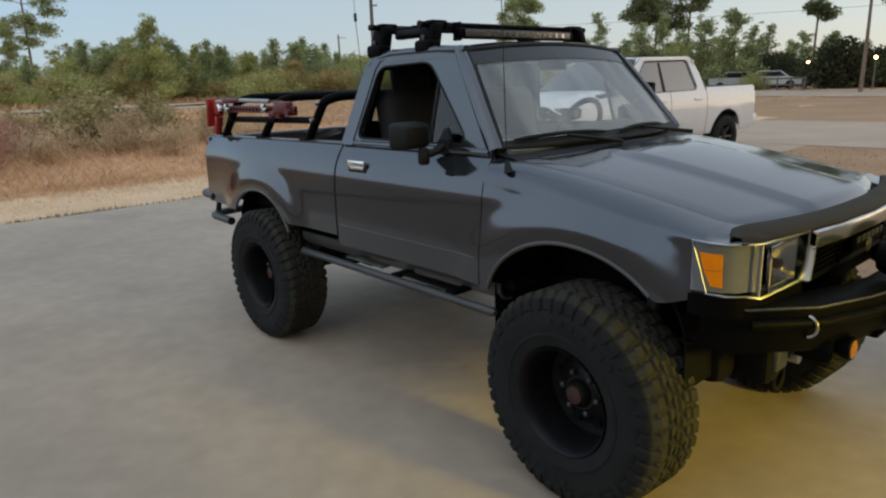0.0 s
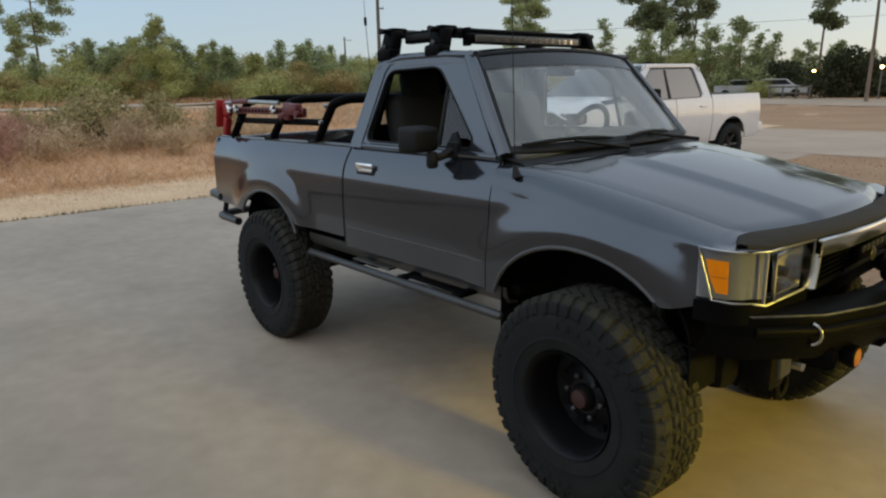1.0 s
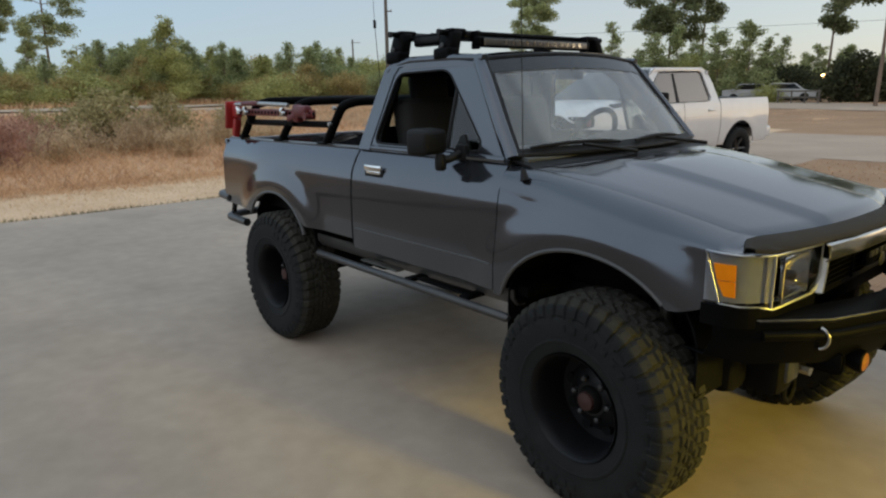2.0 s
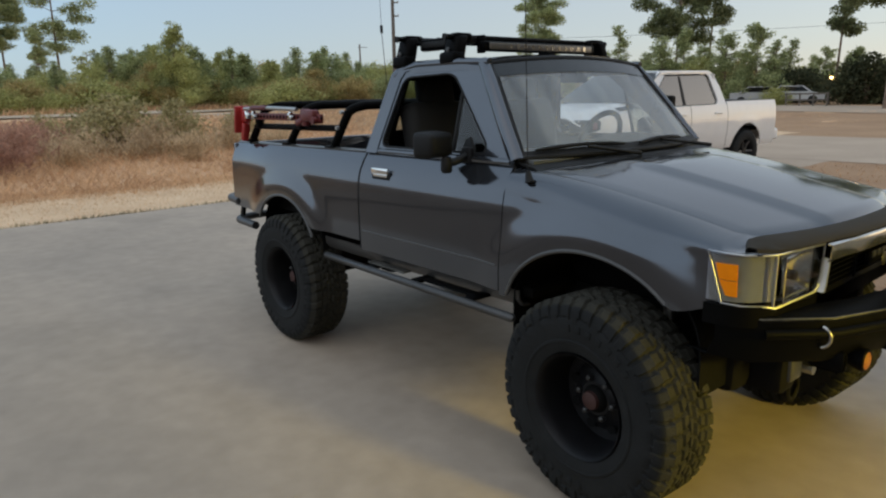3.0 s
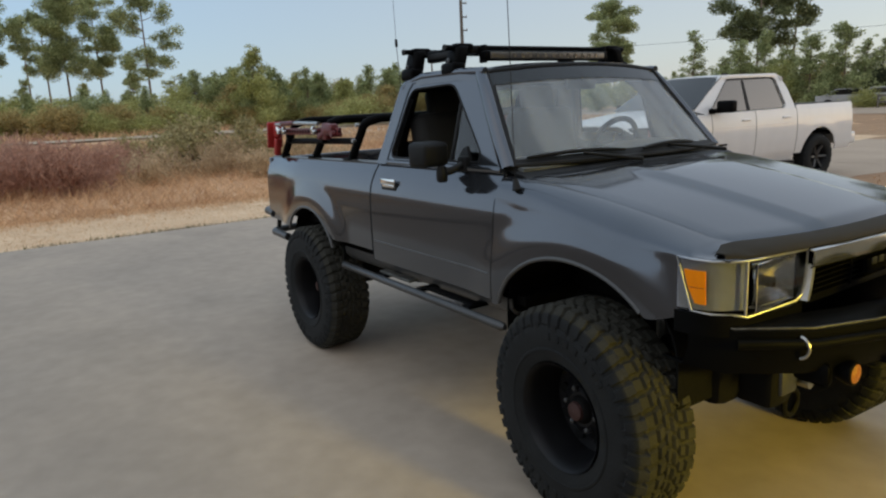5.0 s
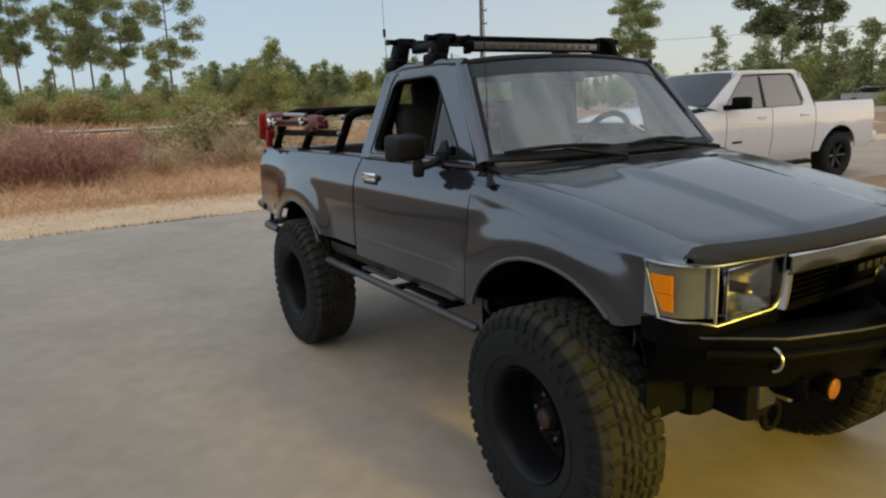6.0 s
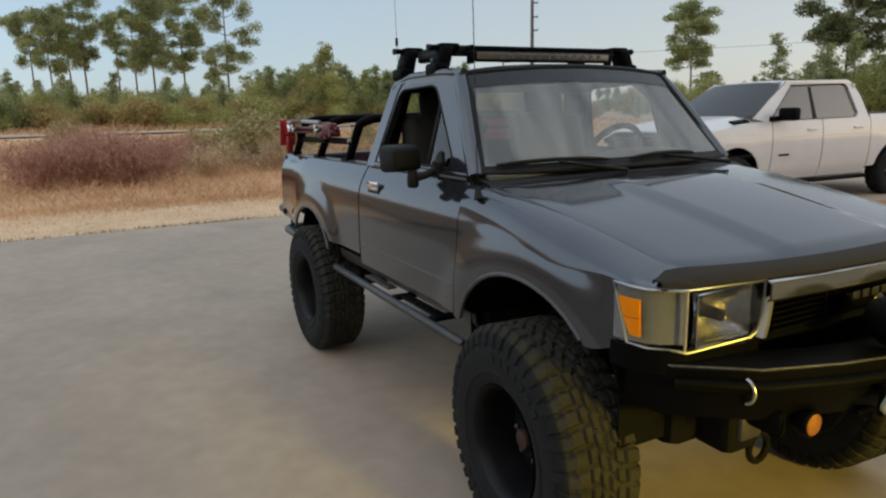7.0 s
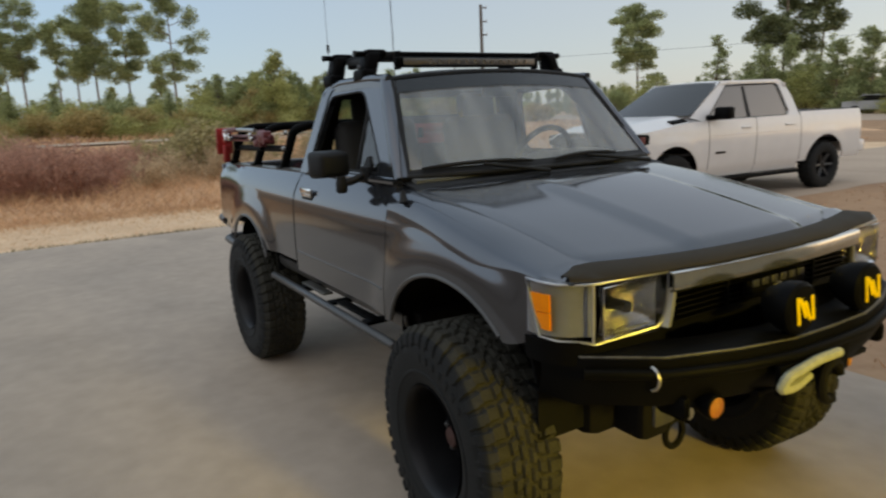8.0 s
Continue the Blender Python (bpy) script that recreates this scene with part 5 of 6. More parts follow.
    part("windshield", sheet([[(3.29 - 0.83 * v + 0.10 * (1 - u * u), u * (0.93 - 0.17 * v), 1.455 + 0.525 * v) for v in np.linspace(0, 1, 7)] for u in np.linspace(-1, 1, 11)], 0.006), TINT, t, "dark windshield").visible_shadow = False
    part("cab_back", prism([(0.74, -0.80, 1.36), (0.80, -0.80, 1.36), (0.98, -0.74, 1.95), (0.92, -0.74, 1.95)], (0, 1.54, 0)), WHITE, t)
    part("rear_glass", box(0.02, 1.3, 0.34, (0.822, 0, 1.66), 0.01, (0, 17, 0)), TINT, t)
    part("cab_floor", box(2.4, 1.75, 0.06, (1.85, 0, 0.60), 0.01), DARK, t)
    part("dashboard", box(0.4, 1.7, 0.3, (2.75, 0, 1.20), 0.05), DARK, t)
    for x in (1.05, 2.0):
        for y in (-0.42, 0.42):
            part("seat", join(box(0.5, 0.55, 0.2, (x + 0.2, y, 0.85), 0.05), box(0.16, 0.52, 0.75, (x - 0.05, y, 1.25), 0.05)), SEAT, t)
    part("bed_floor", box(1.64, 1.80, 0.05, (-0.14, 0, 0.85)), DARK, t)
    part("tailgate", box(0.06, 1.78, 0.60, (-0.99, 0, 1.12), 0.02), WHITE, t)
    part("bed_cover", box(1.62, 1.78, 0.03, (-0.16, 0, 1.425), 0.01), PLASTIC, t, "black bed cover")
    bumper = part("rear_bumper", box(0.22, 1.95, 0.24, (-1.10, 0, 0.72), 0.05, seg=3), WHITE, t, "white rear bumper")
    part("step_pad", box(0.16, 1.2, 0.02, (-1.12, 0, 0.845), 0.006), PLASTIC, bumper, "black bumper step pad")
    part("front_bumper", box(0.28, 1.88, 0.30, (4.66, 0, 0.68), 0.07, seg=3), WHITE, t, "white front bumper")
    part("grille", box(0.10, 1.20, 0.38, (4.62, 0, 0.98), 0.04), BLACK, t, "black grille")
    part("roof_antenna", box(0.16, 0.04, 0.06, (1.45, 0, 2.04), 0.015), BLACK, t)
    part("underbody", box(4.9, 1.2, 0.2, (1.75, 0, 0.55), 0.03), DARK, t)
    for xc in (0.0, 3.67):
        for s in (1, -1):
            part("wheel_well", box(1.06, 0.5, 0.08, (xc, s * 0.68, 1.0), 0.02), CAVITY, t)
            w = new("wheel")
            w.parent = t
            w.matrix_basis = pose(xc, s * 0.88, 0.425, 0, 20 * xc, 0)
            tyre = lathe([(0.24, -0.12), (0.27, -0.14), (0.37, -0.142), (0.41, -0.12), (0.425, -0.09), (0.425, 0.09), (0.41, 0.12), (0.37, 0.142), (0.27, 0.14), (0.24, 0.12)], 48, "y", closed=True)
            lugs = [box(0.05, 0.06, 0.02, (0.42 * math.cos(a), yy, 0.42 * math.sin(a)), 0, (0, 90 - math.degrees(a), 0)) for a in np.linspace(0, 2 * math.pi, 25)[:-1] for yy in (-0.085, 0.0, 0.085)]
            part("tyre", join(tyre, *lugs), RUBBER, w, "black all-terrain tyre")
            part("rim", lathe([(0.245, s * 0.12), (0.235, s * 0.10), (0.22, s * 0.02), (0.05, s * 0.03), (0.001, s * 0.03)], 36, "y", cap=False), RIM, w, "dark alloy rim")
            for k in range(6):
                a = k * math.pi / 3
                part("spoke", tube([(0.05 * math.cos(a), s * 0.06, 0.05 * math.sin(a)), (0.232 * math.cos(a), s * 0.10, 0.232 * math.sin(a))], 0.026, 6), SATIN, w)
            part("hub_cap", lathe([(0.05, s * 0.03), (0.05, s * 0.09), (0.001, s * 0.095)], 16, "y"), RIM, w)

    t.scale = (1.05, 1.0, 1.0)


build_white_pickup()


# ---- plants ----
EYE_SPOT = (4.3, -2.5)


def spot(az, dist):
    a = math.radians(az)
    x, y = EYE_SPOT[0] + dist * math.cos(a), EYE_SPOT[1] + dist * math.sin(a)
    return x, y, ground_height(max(-200, min(200, x)), max(-200, min(200, y)))


def flakes(centres, sizes, rs, stretch=1.0, aspect=0.6):
    """Small loose leaves, one triangle each, turned every way. Returns points and faces."""
    n = len(centres)
    a = rs.normal(size=(n, 3))
    a /= np.linalg.norm(a, axis=1)[:, None] + 1e-9
    b = np.cross(a, rs.normal(size=(n, 3)))
    b /= np.linalg.norm(b, axis=1)[:, None] + 1e-9
    s = np.asarray(sizes)[:, None]
    a[:, 2] *= stretch
    p = np.stack([centres + a * s, centres - a * s * 0.6 + b * s * aspect, centres - a * s * 0.6 - b * s * aspect], axis=1).reshape(-1, 3)
    f = np.arange(3 * n).reshape(-1, 3)
    return p, f


def loose(name, p, f, material, parent=None, label=""):
    me = bpy.data.meshes.new(name)
    me.from_pydata(p.tolist(), [], f.tolist())
    me.materials.append(material)
    ob = new(name, me)
    if parent:
        ob.parent = parent
    if label:
        ob["label"] = label
    return ob


def clumps(rs, centres, radii, per, size, flat=0.7):
    """Leaves scattered in clumps round given centres."""
    out, sz = [], []
    for c, r in zip(centres, radii):
        k = max(6, int(per * r * r))
        d = rs.normal(size=(k, 3))
        d /= np.linalg.norm(d, axis=1)[:, None]
        d *= (rs.random(k) ** 0.6)[:, None] * r * 1.15
        d[:, 2] *= flat
        out.append(c + d)
        sz.append(size * (0.6 + 0.8 * rs.random(k)))
    return np.concatenate(out), np.concatenate(sz)


def pine(name, h, bare, spread, seed, label, dens=1.0, needle=0.22, parent_group="far pines", cone=0.0, leaves=None, flat=0.74):
    """A tall pine: tapered trunk, bare below, with limbs that end in tufts."""
    rs = np.random.RandomState(seed)
    tree = empty(name, label=label, category="tree", group=parent_group)
    lean = rs.normal(size=2) * 0.012 * h
    trunk_at = lambda t: Vector((lean[0] * t * t + 0.10 * math.sin(3 * t + seed), lean[1] * t * t, h * t))
    r0 = (0.0085 if h > 10 else 0.011) * h
    bms = [tube([trunk_at(t) for t in np.linspace(0, 1, 12)], [r0 * (1.12 - t) + 0.02 for t in np.linspace(0, 1, 12)], 8)]
    cs, rr = [], []
    z = bare
    while z < 0.985:
        u = (z - bare) / (1 - bare)
        for _ in range(rs.randint(2, 4)):
            if rs.random() < 0.15:
                continue
            a = rs.random() * 2 * math.pi
            if cone:
                ln, rise = spread * (1.12 - u) * (0.65 + 0.55 * rs.random()), 0.15 + 0.45 * u
            else:
                ln, rise = spread * math.sin(math.pi * (0.20 + 0.70 * u)) ** 0.7 * (0.35 + 0.75 * rs.random()), rs.uniform(-0.10, 0.35) + (0.45 if flat > 0.6 else 0.1) * u
            p0 = trunk_at(z)
            p1 = p0 + Vector((math.cos(a) * ln * 0.6, math.sin(a) * ln * 0.6, ln * rise * 0.4))
            p2 = p0 + Vector((math.cos(a) * ln, math.sin(a) * ln, ln * rise))
            bms.append(tube([p0, p1, p2], [0.022 + 0.002 * h, 0.025, 0.010], 5, cap=False))
            for t in ((0.35, 0.6, 0.8, 1.0) if cone else (0.55, 0.85, 1.0, 1.05)):
                c = np.array(p0 + (p2 - p0) * t) + rs.normal(size=3) * 0.11 * spread * np.array([1, 1, 0.8])
                cs.append(c)
                rr.append((0.15 + 0.20 * rs.random()) * spread * (0.55 + 0.45 * (1 - u) if cone else 1.0))
        z += (0.045 + 0.05 * rs.random()) * (0.75 if cone else 0.9)
    cs.append(np.array(trunk_at(0.985)))
    rr.append(spread * (0.14 if cone else 0.3))
    part("trunk", join(*bms), BARK, tree)
    c, s = clumps(rs, cs, rr, 250 * dens, needle, flat)
    p, f = flakes(c, s, rs)
    loose("crown", p, f, leaves or NEEDLE, tree)
    return tree


def bushy(name, h, w, seed, material, label, per=55, leaf=0.13, category="tree", group="", cone=0.0, trunk=True):
    """A scrub tree or bush: several stems and an uneven crown of leaves with gaps."""
    rs = np.random.RandomState(seed)
    tree = empty(name, label=label, category=category, group=group)
    cs, rr, bms = [], [], []
    n = 30 + int(12 * h / max(w, 0.5))
    for i in range(n):
        a = rs.random() * 2 * math.pi
        t = rs.random()
        wide = (1 - t) if cone else math.sin(math.pi * (0.15 + 0.80 * t))
        rad = w * 0.5 * wide * (0.25 + 0.75 * rs.random())
        c = np.array([math.cos(a) * rad, math.sin(a) * rad, h * (0.10 + 0.84 * t)])
        cs.append(c)
        rr.append((0.16 + 0.16 * rs.random()) * w * (0.5 + 0.5 * wide))
        if i % 3 == 0:
            bms.append(tube([(0, 0, 0.0), (c[0] * 0.35, c[1] * 0.35, c[2] * 0.55), tuple(c)], [0.012 * h + 0.01, 0.008 * h + 0.008, 0.01], 5, cap=False))
    part("trunk", join(*bms), BARK, tree)
    c, s = clumps(rs, cs, rr, per / max(0.05, (w * 0.25) ** 2) * 2.0, leaf, 0.85)
    p, f = flakes(c, s, rs)
    loose("crown", p, f, material, tree)
    return tree


def build_trees():
    rng = random.Random(11)
    # (azimuth, distance, height, crown's foot, spread, seed): the tall pines
    tall = [(180.6, 118, 16.5, 0.52, 2.6, 1), (179.6, 112, 17.4, 0.42, 2.9, 2), (177.4, 125, 17.0, 0.50, 2.2, 3), (174.9, 108, 17.8, 0.38, 3.3, 4), (172.7, 116, 18.2, 0.36, 2.9, 5), (169.4, 100, 18.4, 0.30, 3.0, 6), (170.6, 130, 12.0, 0.45, 2.0, 7), (183.0, 120, 16.0, 0.5, 2.5, 8), (176.2, 112, 15.6, 0.42, 2.6, 63), (181.8, 108, 14.5, 0.40, 2.6, 64),
            (131.9, 92, 12.6, 0.35, 2.9, 9), (121.3, 74, 14.0, 0.45, 3.3, 10), (118.9, 78, 14.2, 0.55, 2.4, 11), (110.2, 66, 11.5, 0.55, 2.4, 12), (107.1, 52, 12.5, 0.55, 2.8, 13), (104.5, 60, 13.0, 0.5, 2.6, 14)]
    for az, d, h, bare, sp, seed in tall:
        t = pine("pine_tree", h, bare + (0.06 if az > 140 else -0.02), sp * 1.2, seed, "tall pine with a bare trunk and sparse crown", 1.25, 0.13, leaves=NEEDLEDARK if az < 128 else None, flat=0.5 if az < 140 else 0.74)
        t.location = spot(az, d)
    # mid-height trees and scrub along the field's end
    kinds = [bushy("scrub_tree", 5.0, 4.2, 21 + k, (LEAF, NEEDLE, LEAF, DRYLEAF, NEEDLE)[k], "green scrub tree at the field's edge", 90, 0.10, group="scrub trees") for k in range(5)]
    cones = [bushy("young_pine", 6.0, 3.2, 41 + k, NEEDLE, "young pine with a pointed crown", 80, 0.10, group="young pines", cone=1.0) for k in range(3)]
    used = set()
    def stand(proto, az, d, h, base, squash=1.0):
        x, y, z = spot(az, d)
        s = h / base
        m = pose(x, y, z - 0.05, 0, 0, rng.random() * 360)
        if proto.name not in used:
            used.add(proto.name)
            o = proto
            o.matrix_basis = m
        else:
            o = copy_thing(proto, m)
        o.scale = (s * squash, s * squash, s)
    for az, d, el in ((159.3, 72, 3.3), (156.5, 74, 3.3), (152.7, 80, 2.7), (150.5, 70, 3.4), (154.4, 76, 2.9), (146.5, 78, 2.5), (162.0, 66, 4.3)):
        stand(rng.choice(cones), az, d, 1.6 + d * math.tan(math.radians(el)) - spot(az, d)[2], 6.0, 1.35)
    for az, d, el in ((161.2, 66, 3.6), (163.0, 68, 3.1), (157.8, 74, 2.6), (148.3, 68, 2.4), (122.4, 66, 2.6), (119.8, 64, 2.7), (124.0, 66, 2.2), (116.9, 66, 2.4), (147.0, 66, 2.0), (145.2, 60, 1.8), (130.5, 70, 2.4), (133.2, 74, 2.2)):
        stand(rng.choice(kinds), az, d, 1.6 + d * math.tan(math.radians(el)) - spot(az, d)[2], 5.0, 1.1)
    # wide-crowned middle pines: (azimuth, distance, elevation of the top, crown's foot, spread, seed)
    for az, d, el, bare, sp, seed in ((184.5, 100, 3.6, 0.25, 1.8, 71), (181.0, 96, 3.3, 0.25, 1.7, 72), (177.8, 100, 3.5, 0.28, 1.8, 73), (174.0, 98, 3.2, 0.25, 1.7, 74), (170.8, 96, 3.5, 0.25, 1.7, 75), (166.2, 78, 3.8, 0.40, 1.3, 31), (167.6, 82, 3.6, 0.45, 1.2, 32), (164.4, 76, 3.5, 0.40, 1.4, 33), (161.6, 64, 5.3, 0.10, 2.7, 34), (163.0, 70, 4.0, 0.15, 2.0, 35), (160.2, 68, 3.9, 0.10, 2.2, 47), (158.2, 72, 3.4, 0.10, 2.0, 48), (156.4, 72, 3.35, 0.10, 1.8, 49), (154.5, 70, 3.0, 0.10, 1.8, 50), (150.6, 68, 3.4, 0.10, 1.9, 51), (125.9, 68, 5.1, 0.12, 1.7, 36), (122.6, 64, 4.0, 0.12, 1.9, 37), (120.9, 66, 4.4, 0.12, 2.0, 38), (117.8, 62, 3.95, 0.10, 2.0, 39), (115.5, 60, 4.6, 0.12, 2.0, 40), (113.2, 70, 3.3, 0.15, 1.4, 41), (114.3, 66, 3.4, 0.12, 1.6, 42), (109.0, 70, 2.7, 0.15, 1.6, 43), (111.0, 74, 2.9, 0.15, 1.5, 44), (119.3, 68, 3.4, 0.10, 1.8, 45), (123.6, 72, 2.8, 0.10, 1.6, 46)):
        h = 1.6 + d * math.tan(math.radians(el)) - spot(az, d)[2]
        t = pine("pine_tree", h, bare, sp, seed, "middle-sized pine with a full green crown", 1.5, 0.09, parent_group="middle pines", cone=1.0 if bare < 0.3 else 0.0, leaves=LEAF if az > 140 and seed % 2 == 0 else None)
        t.location = spot(az, d)
    az = 100.0
    while az < 190:
        d = rng.uniform(62, 96)
        el = rng.uniform(2.3, 3.5) if 143 < az < 168 else rng.uniform(1.2, 2.0)
        if az > 168:
            el = rng.uniform(2.0, 2.7)
        stand(rng.choice(kinds + cones[:2] if rng.random() < 0.7 else cones), az, d, 1.6 + d * math.tan(math.radians(el)) - spot(az, d)[2], 5.0, rng.uniform(0.9, 1.4))
        az += rng.uniform(0.5, 0.95)
    # low green scrub before the trees
    low = [bushy("scrub_bush", 2.2, 3.0, 61 + k, (LEAF, OLIVETWIG, DRYLEAF, OLIVETWIG)[k], "low yellow-green scrub bush in the field", 80, 0.075, "bush", "scrub bushes") for k in range(4)]
    az = 140.0
    while az < 190:
        d = rng.uniform(61, 69)
        stand(rng.choice(low[0::2]), az, d, rng.uniform(1.6, 2.8), 2.2, rng.uniform(1.0, 1.6))
        az += rng.uniform(0.8, 1.8)
    for az, d, h, w in ((166.9, 22, 1.75, 1.1), (168.2, 23, 1.5, 1.0), (162.6, 22, 1.55, 0.8), (157.6, 23, 1.3, 0.8), (171.8, 26, 1.2, 0.8), (181.0, 33, 1.5, 0.9)):
        stand(rng.choice(low[1::2]), az, d, h, 2.2, w)
    for az, d, h, w in ((114.0, 58, 1.5, 1.0), (116.0, 60, 1.3, 1.1)):
        stand(low[0], az, d, h, 2.2, w)
    # dark hedge beyond the road
    hedge = [bushy("dark_bush", 3.0, 3.6, 81 + k, LEAFDARK, "dark evergreen bush beyond the road", 50, 0.13, "bush", "dark bushes") for k in range(3)]
    for az, d, el in ((112.9, 64, 1.5), (112.0, 66, 1.4), (109.3, 60, 1.7), (108.3, 60, 2.1), (107.4, 62, 1.6), (114.4, 70, 1.2), (105.5, 64, 1.6), (116.3, 72, 1.0), (104.0, 66, 1.4)):
        stand(rng.choice(hedge), az, d, 1.6 + d * math.tan(math.radians(el)) - spot(az, d)[2], 3.0, 1.1)
    # what has not been stood yet joins the far tree line
    for proto, base in [(p, 5.0) for p in kinds] + [(p, 6.0) for p in cones] + [(p, 2.2) for p in low] + [(p, 3.0) for p in hedge]:
        if proto.name not in used:
            stand(proto, rng.uniform(150, 168), rng.uniform(70, 85), base, base)


build_trees()


def blades(name, pts, heights, widths, rs, material, label, category="grass", lean=0.45):
    n = len(pts)
    a = rs.random(n) * 2 * math.pi
    wx, wy = np.cos(a) * widths, np.sin(a) * widths
    tip = rs.normal(size=(n, 2)) * (heights * lean)[:, None]
    p = np.zeros((n, 3, 3))
    p[:, :, :] = pts[:, None, :]
    p[:, 0, 0] -= wx; p[:, 0, 1] -= wy
    p[:, 1, 0] += wx; p[:, 1, 1] += wy
    p[:, 2, :2] += tip
    p[:, 2, 2] += heights
    p[:, :2, 2] -= 0.02
    ob = loose(name, p.reshape(-1, 3), np.arange(3 * n).reshape(-1, 3), material)
    return tagged(ob, label, category, kind="stuff")


def build_grass():
    rs = np.random.RandomState(5)
    def field(n, xa, xb, ya, yb, power=1.0):
        x = xb - (xb - xa) * rs.random(n) ** power
        y = ya + (yb - ya) * rs.random(n)
        return x, y
    def with_ground(x, y):
        return np.stack([x, y, [ground_height(a, b) for a, b in zip(x, y)]], axis=1)
    # thin edge of green at the slab, short straw, then longer dead grass
    x, y = field(9000, -6.60, -6.40, -9, 9)
    keep = np.array([noise.noise(Vector((0, b * 1.3, 2))) > -0.75 + 0.9 * rs.random() for b in y])
    x, y = x[keep], y[keep]
    blades("edge_grass", with_ground(x, y), 0.02 + 0.07 * rs.random(len(x)) ** 2, 0.004 + 0.006 * rs.random(len(x)), rs, EDGEGRASS, "thin green grass along the slab's edge")
    x, y = field(46000, -10.5, -6.5, -9, 11)
    blades("mown_grass", with_ground(x, y), 0.02 + 0.05 * rs.random(len(x)) ** 2 + 0.05 * np.clip((-x - 7.5) / 3, 0, 1), 0.004 + 0.005 * rs.random(len(x)), rs, STRAW, "short dry straw-coloured grass", lean=0.9)
    x, y = field(48000, -34, -9.0, -11, 26, 1.6)
    h = np.array([0.15 + 0.24 * (0.5 + noise.noise(Vector((a * 0.25, b * 0.25, 7)))) for a, b in zip(x, y)]) * np.clip((-x - 8.4) / 2.5, 0.25, 1)
    blades("dead_grass", with_ground(x, y), h * (0.6 + 0.7 * rs.random(len(x))), 0.006 + 0.008 * rs.random(len(x)) + 0.0006 * (-x), rs, STRAW, "knee-high dead brown grass", lean=1.2)
    x, y = field(21000, -70, -30, -16, 40)
    m = (x < -52.6) | (x > -43.0)
    x, y = x[m], y[m]
    blades("far_grass", with_ground(x, y), np.where(x > -48, 0.10 + 0.14 * rs.random(len(x)), 0.3 + 0.4 * rs.random(len(x))), 0.05 + 0.05 * rs.random(len(x)), rs, STRAW, "dead grass across the far field", lean=0.85)
    x, y = field(46000, -1.6, 40, 2.05, 34)
    m = ~((y > 13.3) & (y < 22.2)) 
    x, y = x[m], y[m]
    blades("verge_grass", with_ground(x, y), 0.02 + 0.05 * rs.random(len(x)), 0.010 + 0.015 * rs.random(len(x)), rs, BROWNGRASS, "sparse dead grass beside the drive", lean=0.9)
    x, y = field(16000, -46, -7, 23, 40)
    blades("yard_grass", with_ground(x, y), 0.02 + 0.03 * rs.random(len(x)), 0.012 + 0.012 * rs.random(len(x)), rs, STRAW, "sparse dead grass in the yard", lean=0.9)
    # reddish dry shrubs and grey-green weeds, many fine stems each
    def shrub(cx, cy, r, h, n, material, name, label):
        stems = 9
        a, u = rs.random(stems) * 2 * math.pi, 0.25 + 0.75 * rs.random(stems)
        tops = np.stack([np.cos(a) * u * r * 0.75, np.sin(a) * u * r * 0.75, h * (0.95 - 0.45 * u * u)], axis=1)
        k, t = rs.randint(0, stems, n), rs.random(n) ** 0.6
        p = tops[k] * t[:, None] + rs.normal(size=(n, 3)) * np.array([0.20 * r, 0.20 * r, 0.11 * h])
        p[:, 2] = np.abs(p[:, 2])
        base = ground_height(cx, cy)
        pts, faces = flakes(p + np.array([cx, cy, base]), 0.05 + 0.10 * rs.random(n), rs, 1.4, 0.13)
        tagged(loose(name, pts, faces, material), label, "shrub", kind="stuff")
    for az, d, r, h in ((178.4, 19, 1.6, 1.4), (176.2, 18, 1.4, 1.25), (180.5, 20, 1.5, 1.4), (174.2, 21, 1.3, 1.05), (182.9, 18, 1.4, 1.2), (172.2, 23, 1.2, 1.0)):
        cx, cy, _ = spot(az, d)
        shrub(cx, cy, r, h, 3200, REDTWIG, "dry_shrub", "dry reddish-brown shrub with fine bare twigs")
    for az, d, r, h in ((170.6, 19, 1.2, 0.9), (167.0, 20, 1.3, 1.1), (164.6, 21, 1.0, 1.0), (162.0, 19, 1.0, 0.8), (158.6, 22, 1.1, 0.9), (155.5, 20, 1.0, 0.8)):
        cx, cy, _ = spot(az, d)
        shrub(cx, cy, r, h, 1300, GREYTWIG, "weeds", "tall grey-green dying weeds")


build_grass()


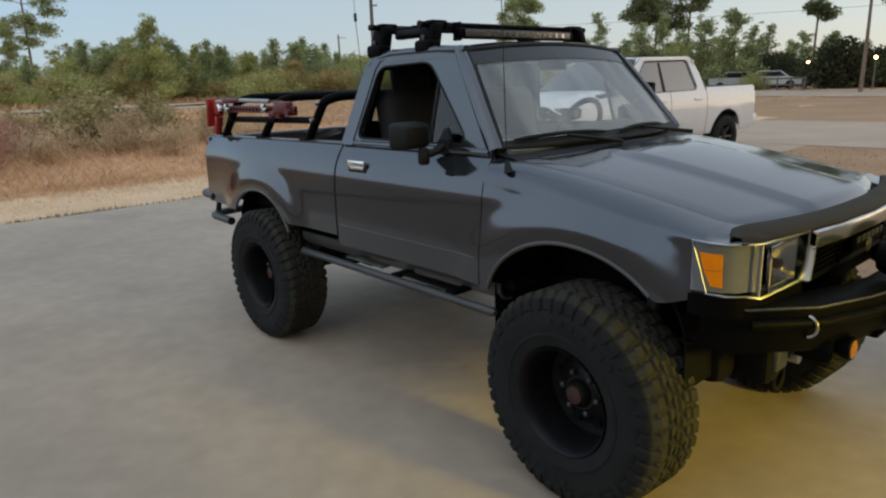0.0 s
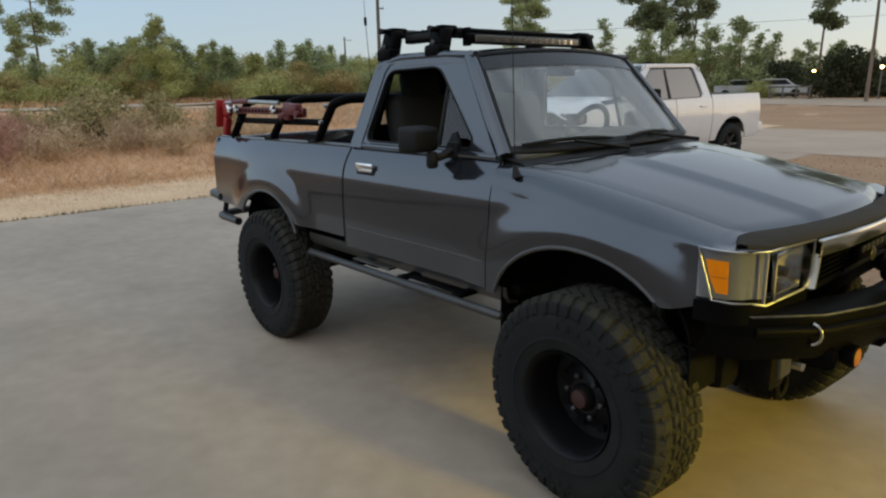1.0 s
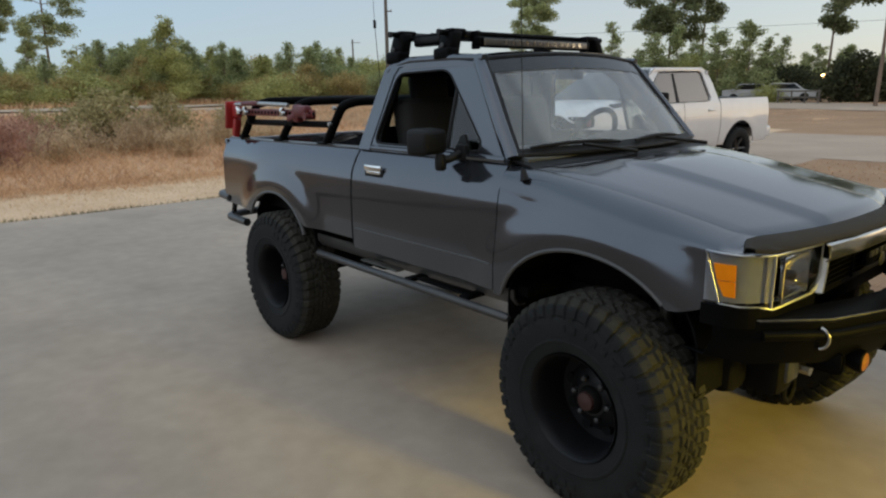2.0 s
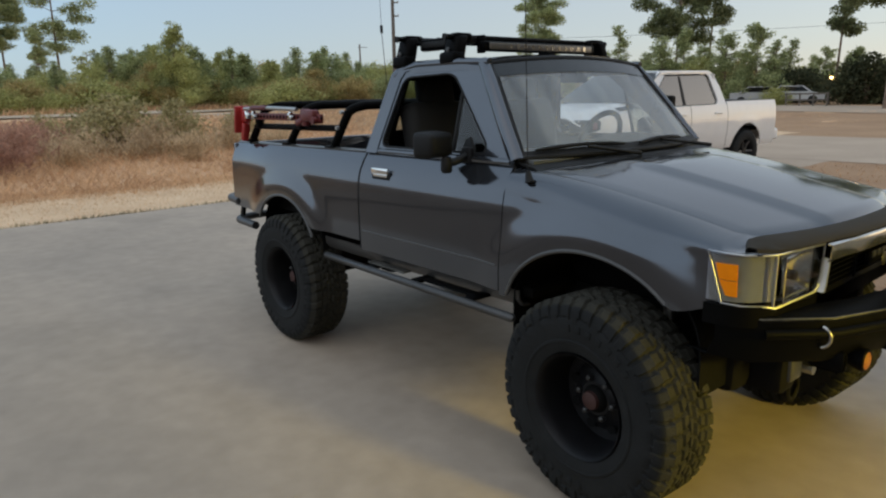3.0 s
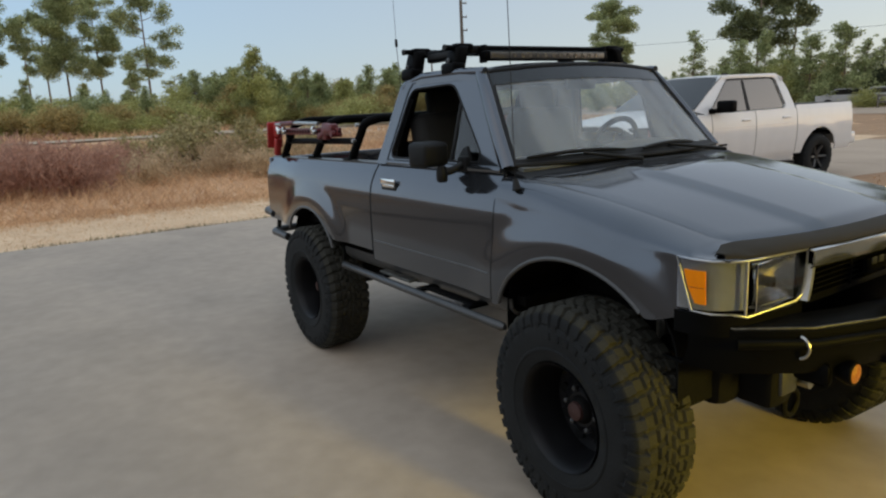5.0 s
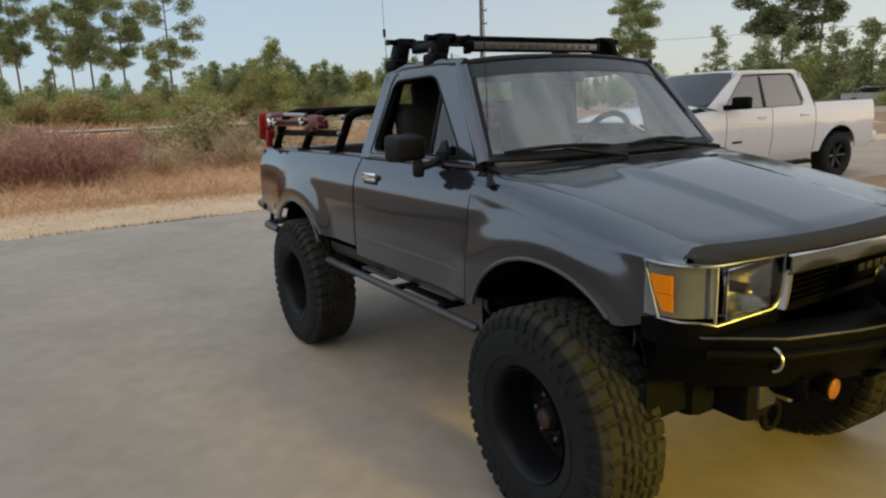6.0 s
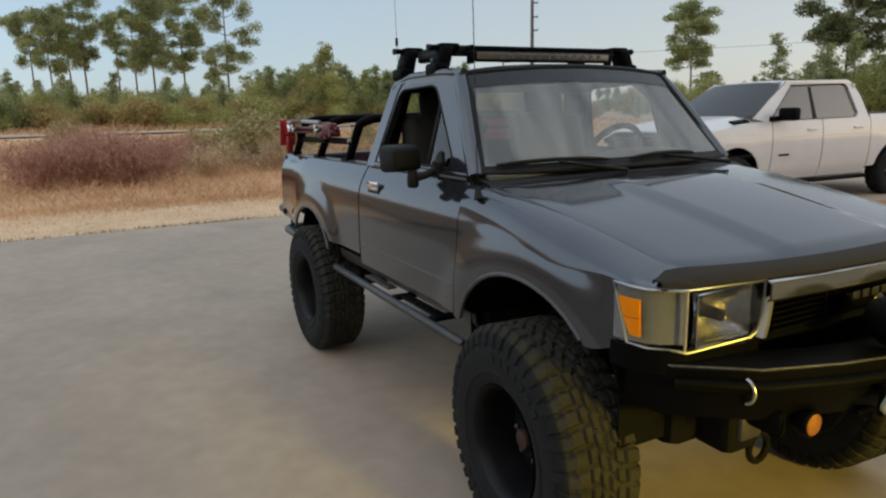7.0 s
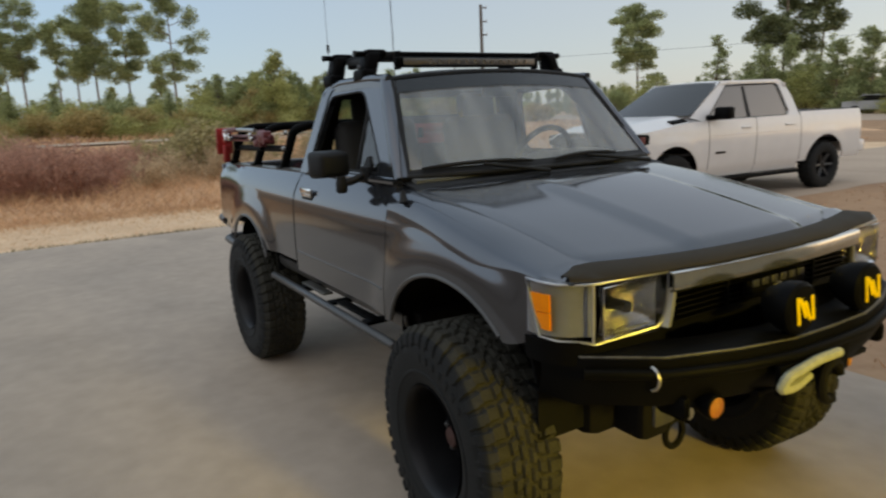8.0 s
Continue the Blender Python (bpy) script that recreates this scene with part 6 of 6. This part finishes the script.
# ---- poles, wire, fence and far vehicles ----
def build_far():
    def pole(az, d, el, arms, r):
        x, y, z = spot(az, d)
        top = 1.6 + d * math.tan(math.radians(el))
        p = empty("utility_pole", (x, y, z), label="weathered wooden utility pole", category="utility pole", group="utility poles")
        part("shaft", tube([(0, 0, -0.05), (0, 0, top - z)], [r * 1.2, r * 0.8], 10), WOOD, p)
        for dz, ln in arms:
            part("crossarm", box(0.10, ln, 0.10, (0.05, ln * 0.3, top - z - dz), 0.01), WOOD, p)
            part("insulator", lathe([(0.05, 0.0), (0.05, 0.12), (0.02, 0.16)], 8, "z", (0.05, ln * 0.75, top - z - dz + 0.05)), STEEL, p)
        return x, y, top
    x, y, top = pole(144.3, 60, 8.75, ((0.25, 0.7), (1.4, 0.7), (2.5, 0.7)), 0.16)
    pole(146.9, 140, 4.2, ((0.6, 2.2),), 0.18)
    tagged(part("power_line", tube([(x, y + 0.3, 6.1), spot(128, 56)[:2] + (5.85,), spot(116, 56)[:2] + (5.85,), spot(104, 60)[:2] + (6.1,)], 0.012, 4), BLACK), "thin overhead power line", "cable")
    # rail fence and parked cars before the dark bushes
    fence = empty("rail_fence", spot(112.0, 57), 22, label="grey wooden rail fence by the road", category="fence")
    for k in range(4):
        part("post", box(0.12, 0.12, 1.0, (-1.35 + 0.9 * k, 0, 0.48), 0.01), WOOD, fence)
    for z in (0.45, 0.9):
        part("rail", box(2.9, 0.05, 0.12, (0, -0.08, z), 0.01), WOOD, fence)
    def far_car(az, d, rz, color, name, label):
        x, y, z = spot(az, d)
        c = empty(name, (x, y, z), rz, label=label, category="car", group="far cars")
        body = [(-2.2, 0.35), (2.2, 0.35), (2.25, 0.75), (1.3, 0.95), (0.7, 1.42), (-0.9, 1.45), (-1.6, 1.0), (-2.25, 0.95)]
        part("body", prism([(px, -0.88, pz) for px, pz in body], (0, 1.76, 0)), color, c)
        win = [(1.1, 0.98), (0.65, 1.36), (-0.85, 1.38), (-1.4, 1.0)]
        part("window", prism([(px, -0.89, pz) for px, pz in win], (0, 1.78, 0)), TINT, c)
        for px in (-1.4, 1.4):
            for py in (-0.82, 0.82):
                part("wheel", lathe([(0.33, -0.1), (0.34, 0.0), (0.33, 0.1)], 20, "y", (px, py, 0.33)), RUBBER, c)
    silver = mat("silver_paint", (0.34, 0.35, 0.36), 0.35, 0.3, 0.1, 4, 200, coat=0.4)
    far_car(115.2, 60, 30, silver, "parked_car", "silver car parked beside dark bushes")
    far_car(112.9, 60.5, 20, mat("light_grey_paint", (0.42, 0.43, 0.43), 0.4, 0.1, 0.1, 4, 200, coat=0.3), "parked_car", "light grey car parked beside dark bushes")
    # two warm yard lanterns
    glow = bpy.data.materials.new("warm_lantern_glass")
    glow.use_nodes = True
    gb = glow.node_tree.nodes["Principled BSDF"]
    gb.inputs["Base Color"].default_value = (1.0, 0.7, 0.4, 1)
    gb.inputs["Emission Color"].default_value = (1.0, 0.62, 0.28, 1)
    gb.inputs["Emission Strength"].default_value = 9.0
    for az, d, el in ((110.5, 60, 0.55), (106.3, 58, 0.72)):
        x, y, z = spot(az, d)
        top = 1.6 + d * math.tan(math.radians(el)) - z
        l = empty("yard_lantern", (x, y, z), label="warm lit yard lantern on a post", category="street lamp", group="yard lanterns")
        part("post", tube([(0, 0, -0.05), (0, 0, top)], 0.06, 8), WOOD, l)
        part("lamp_glass", lathe([(0.04, 0.0), (0.10, 0.05), (0.12, 0.16), (0.03, 0.22)], 12, "z", (0, 0, top)), glow, l)


build_far()
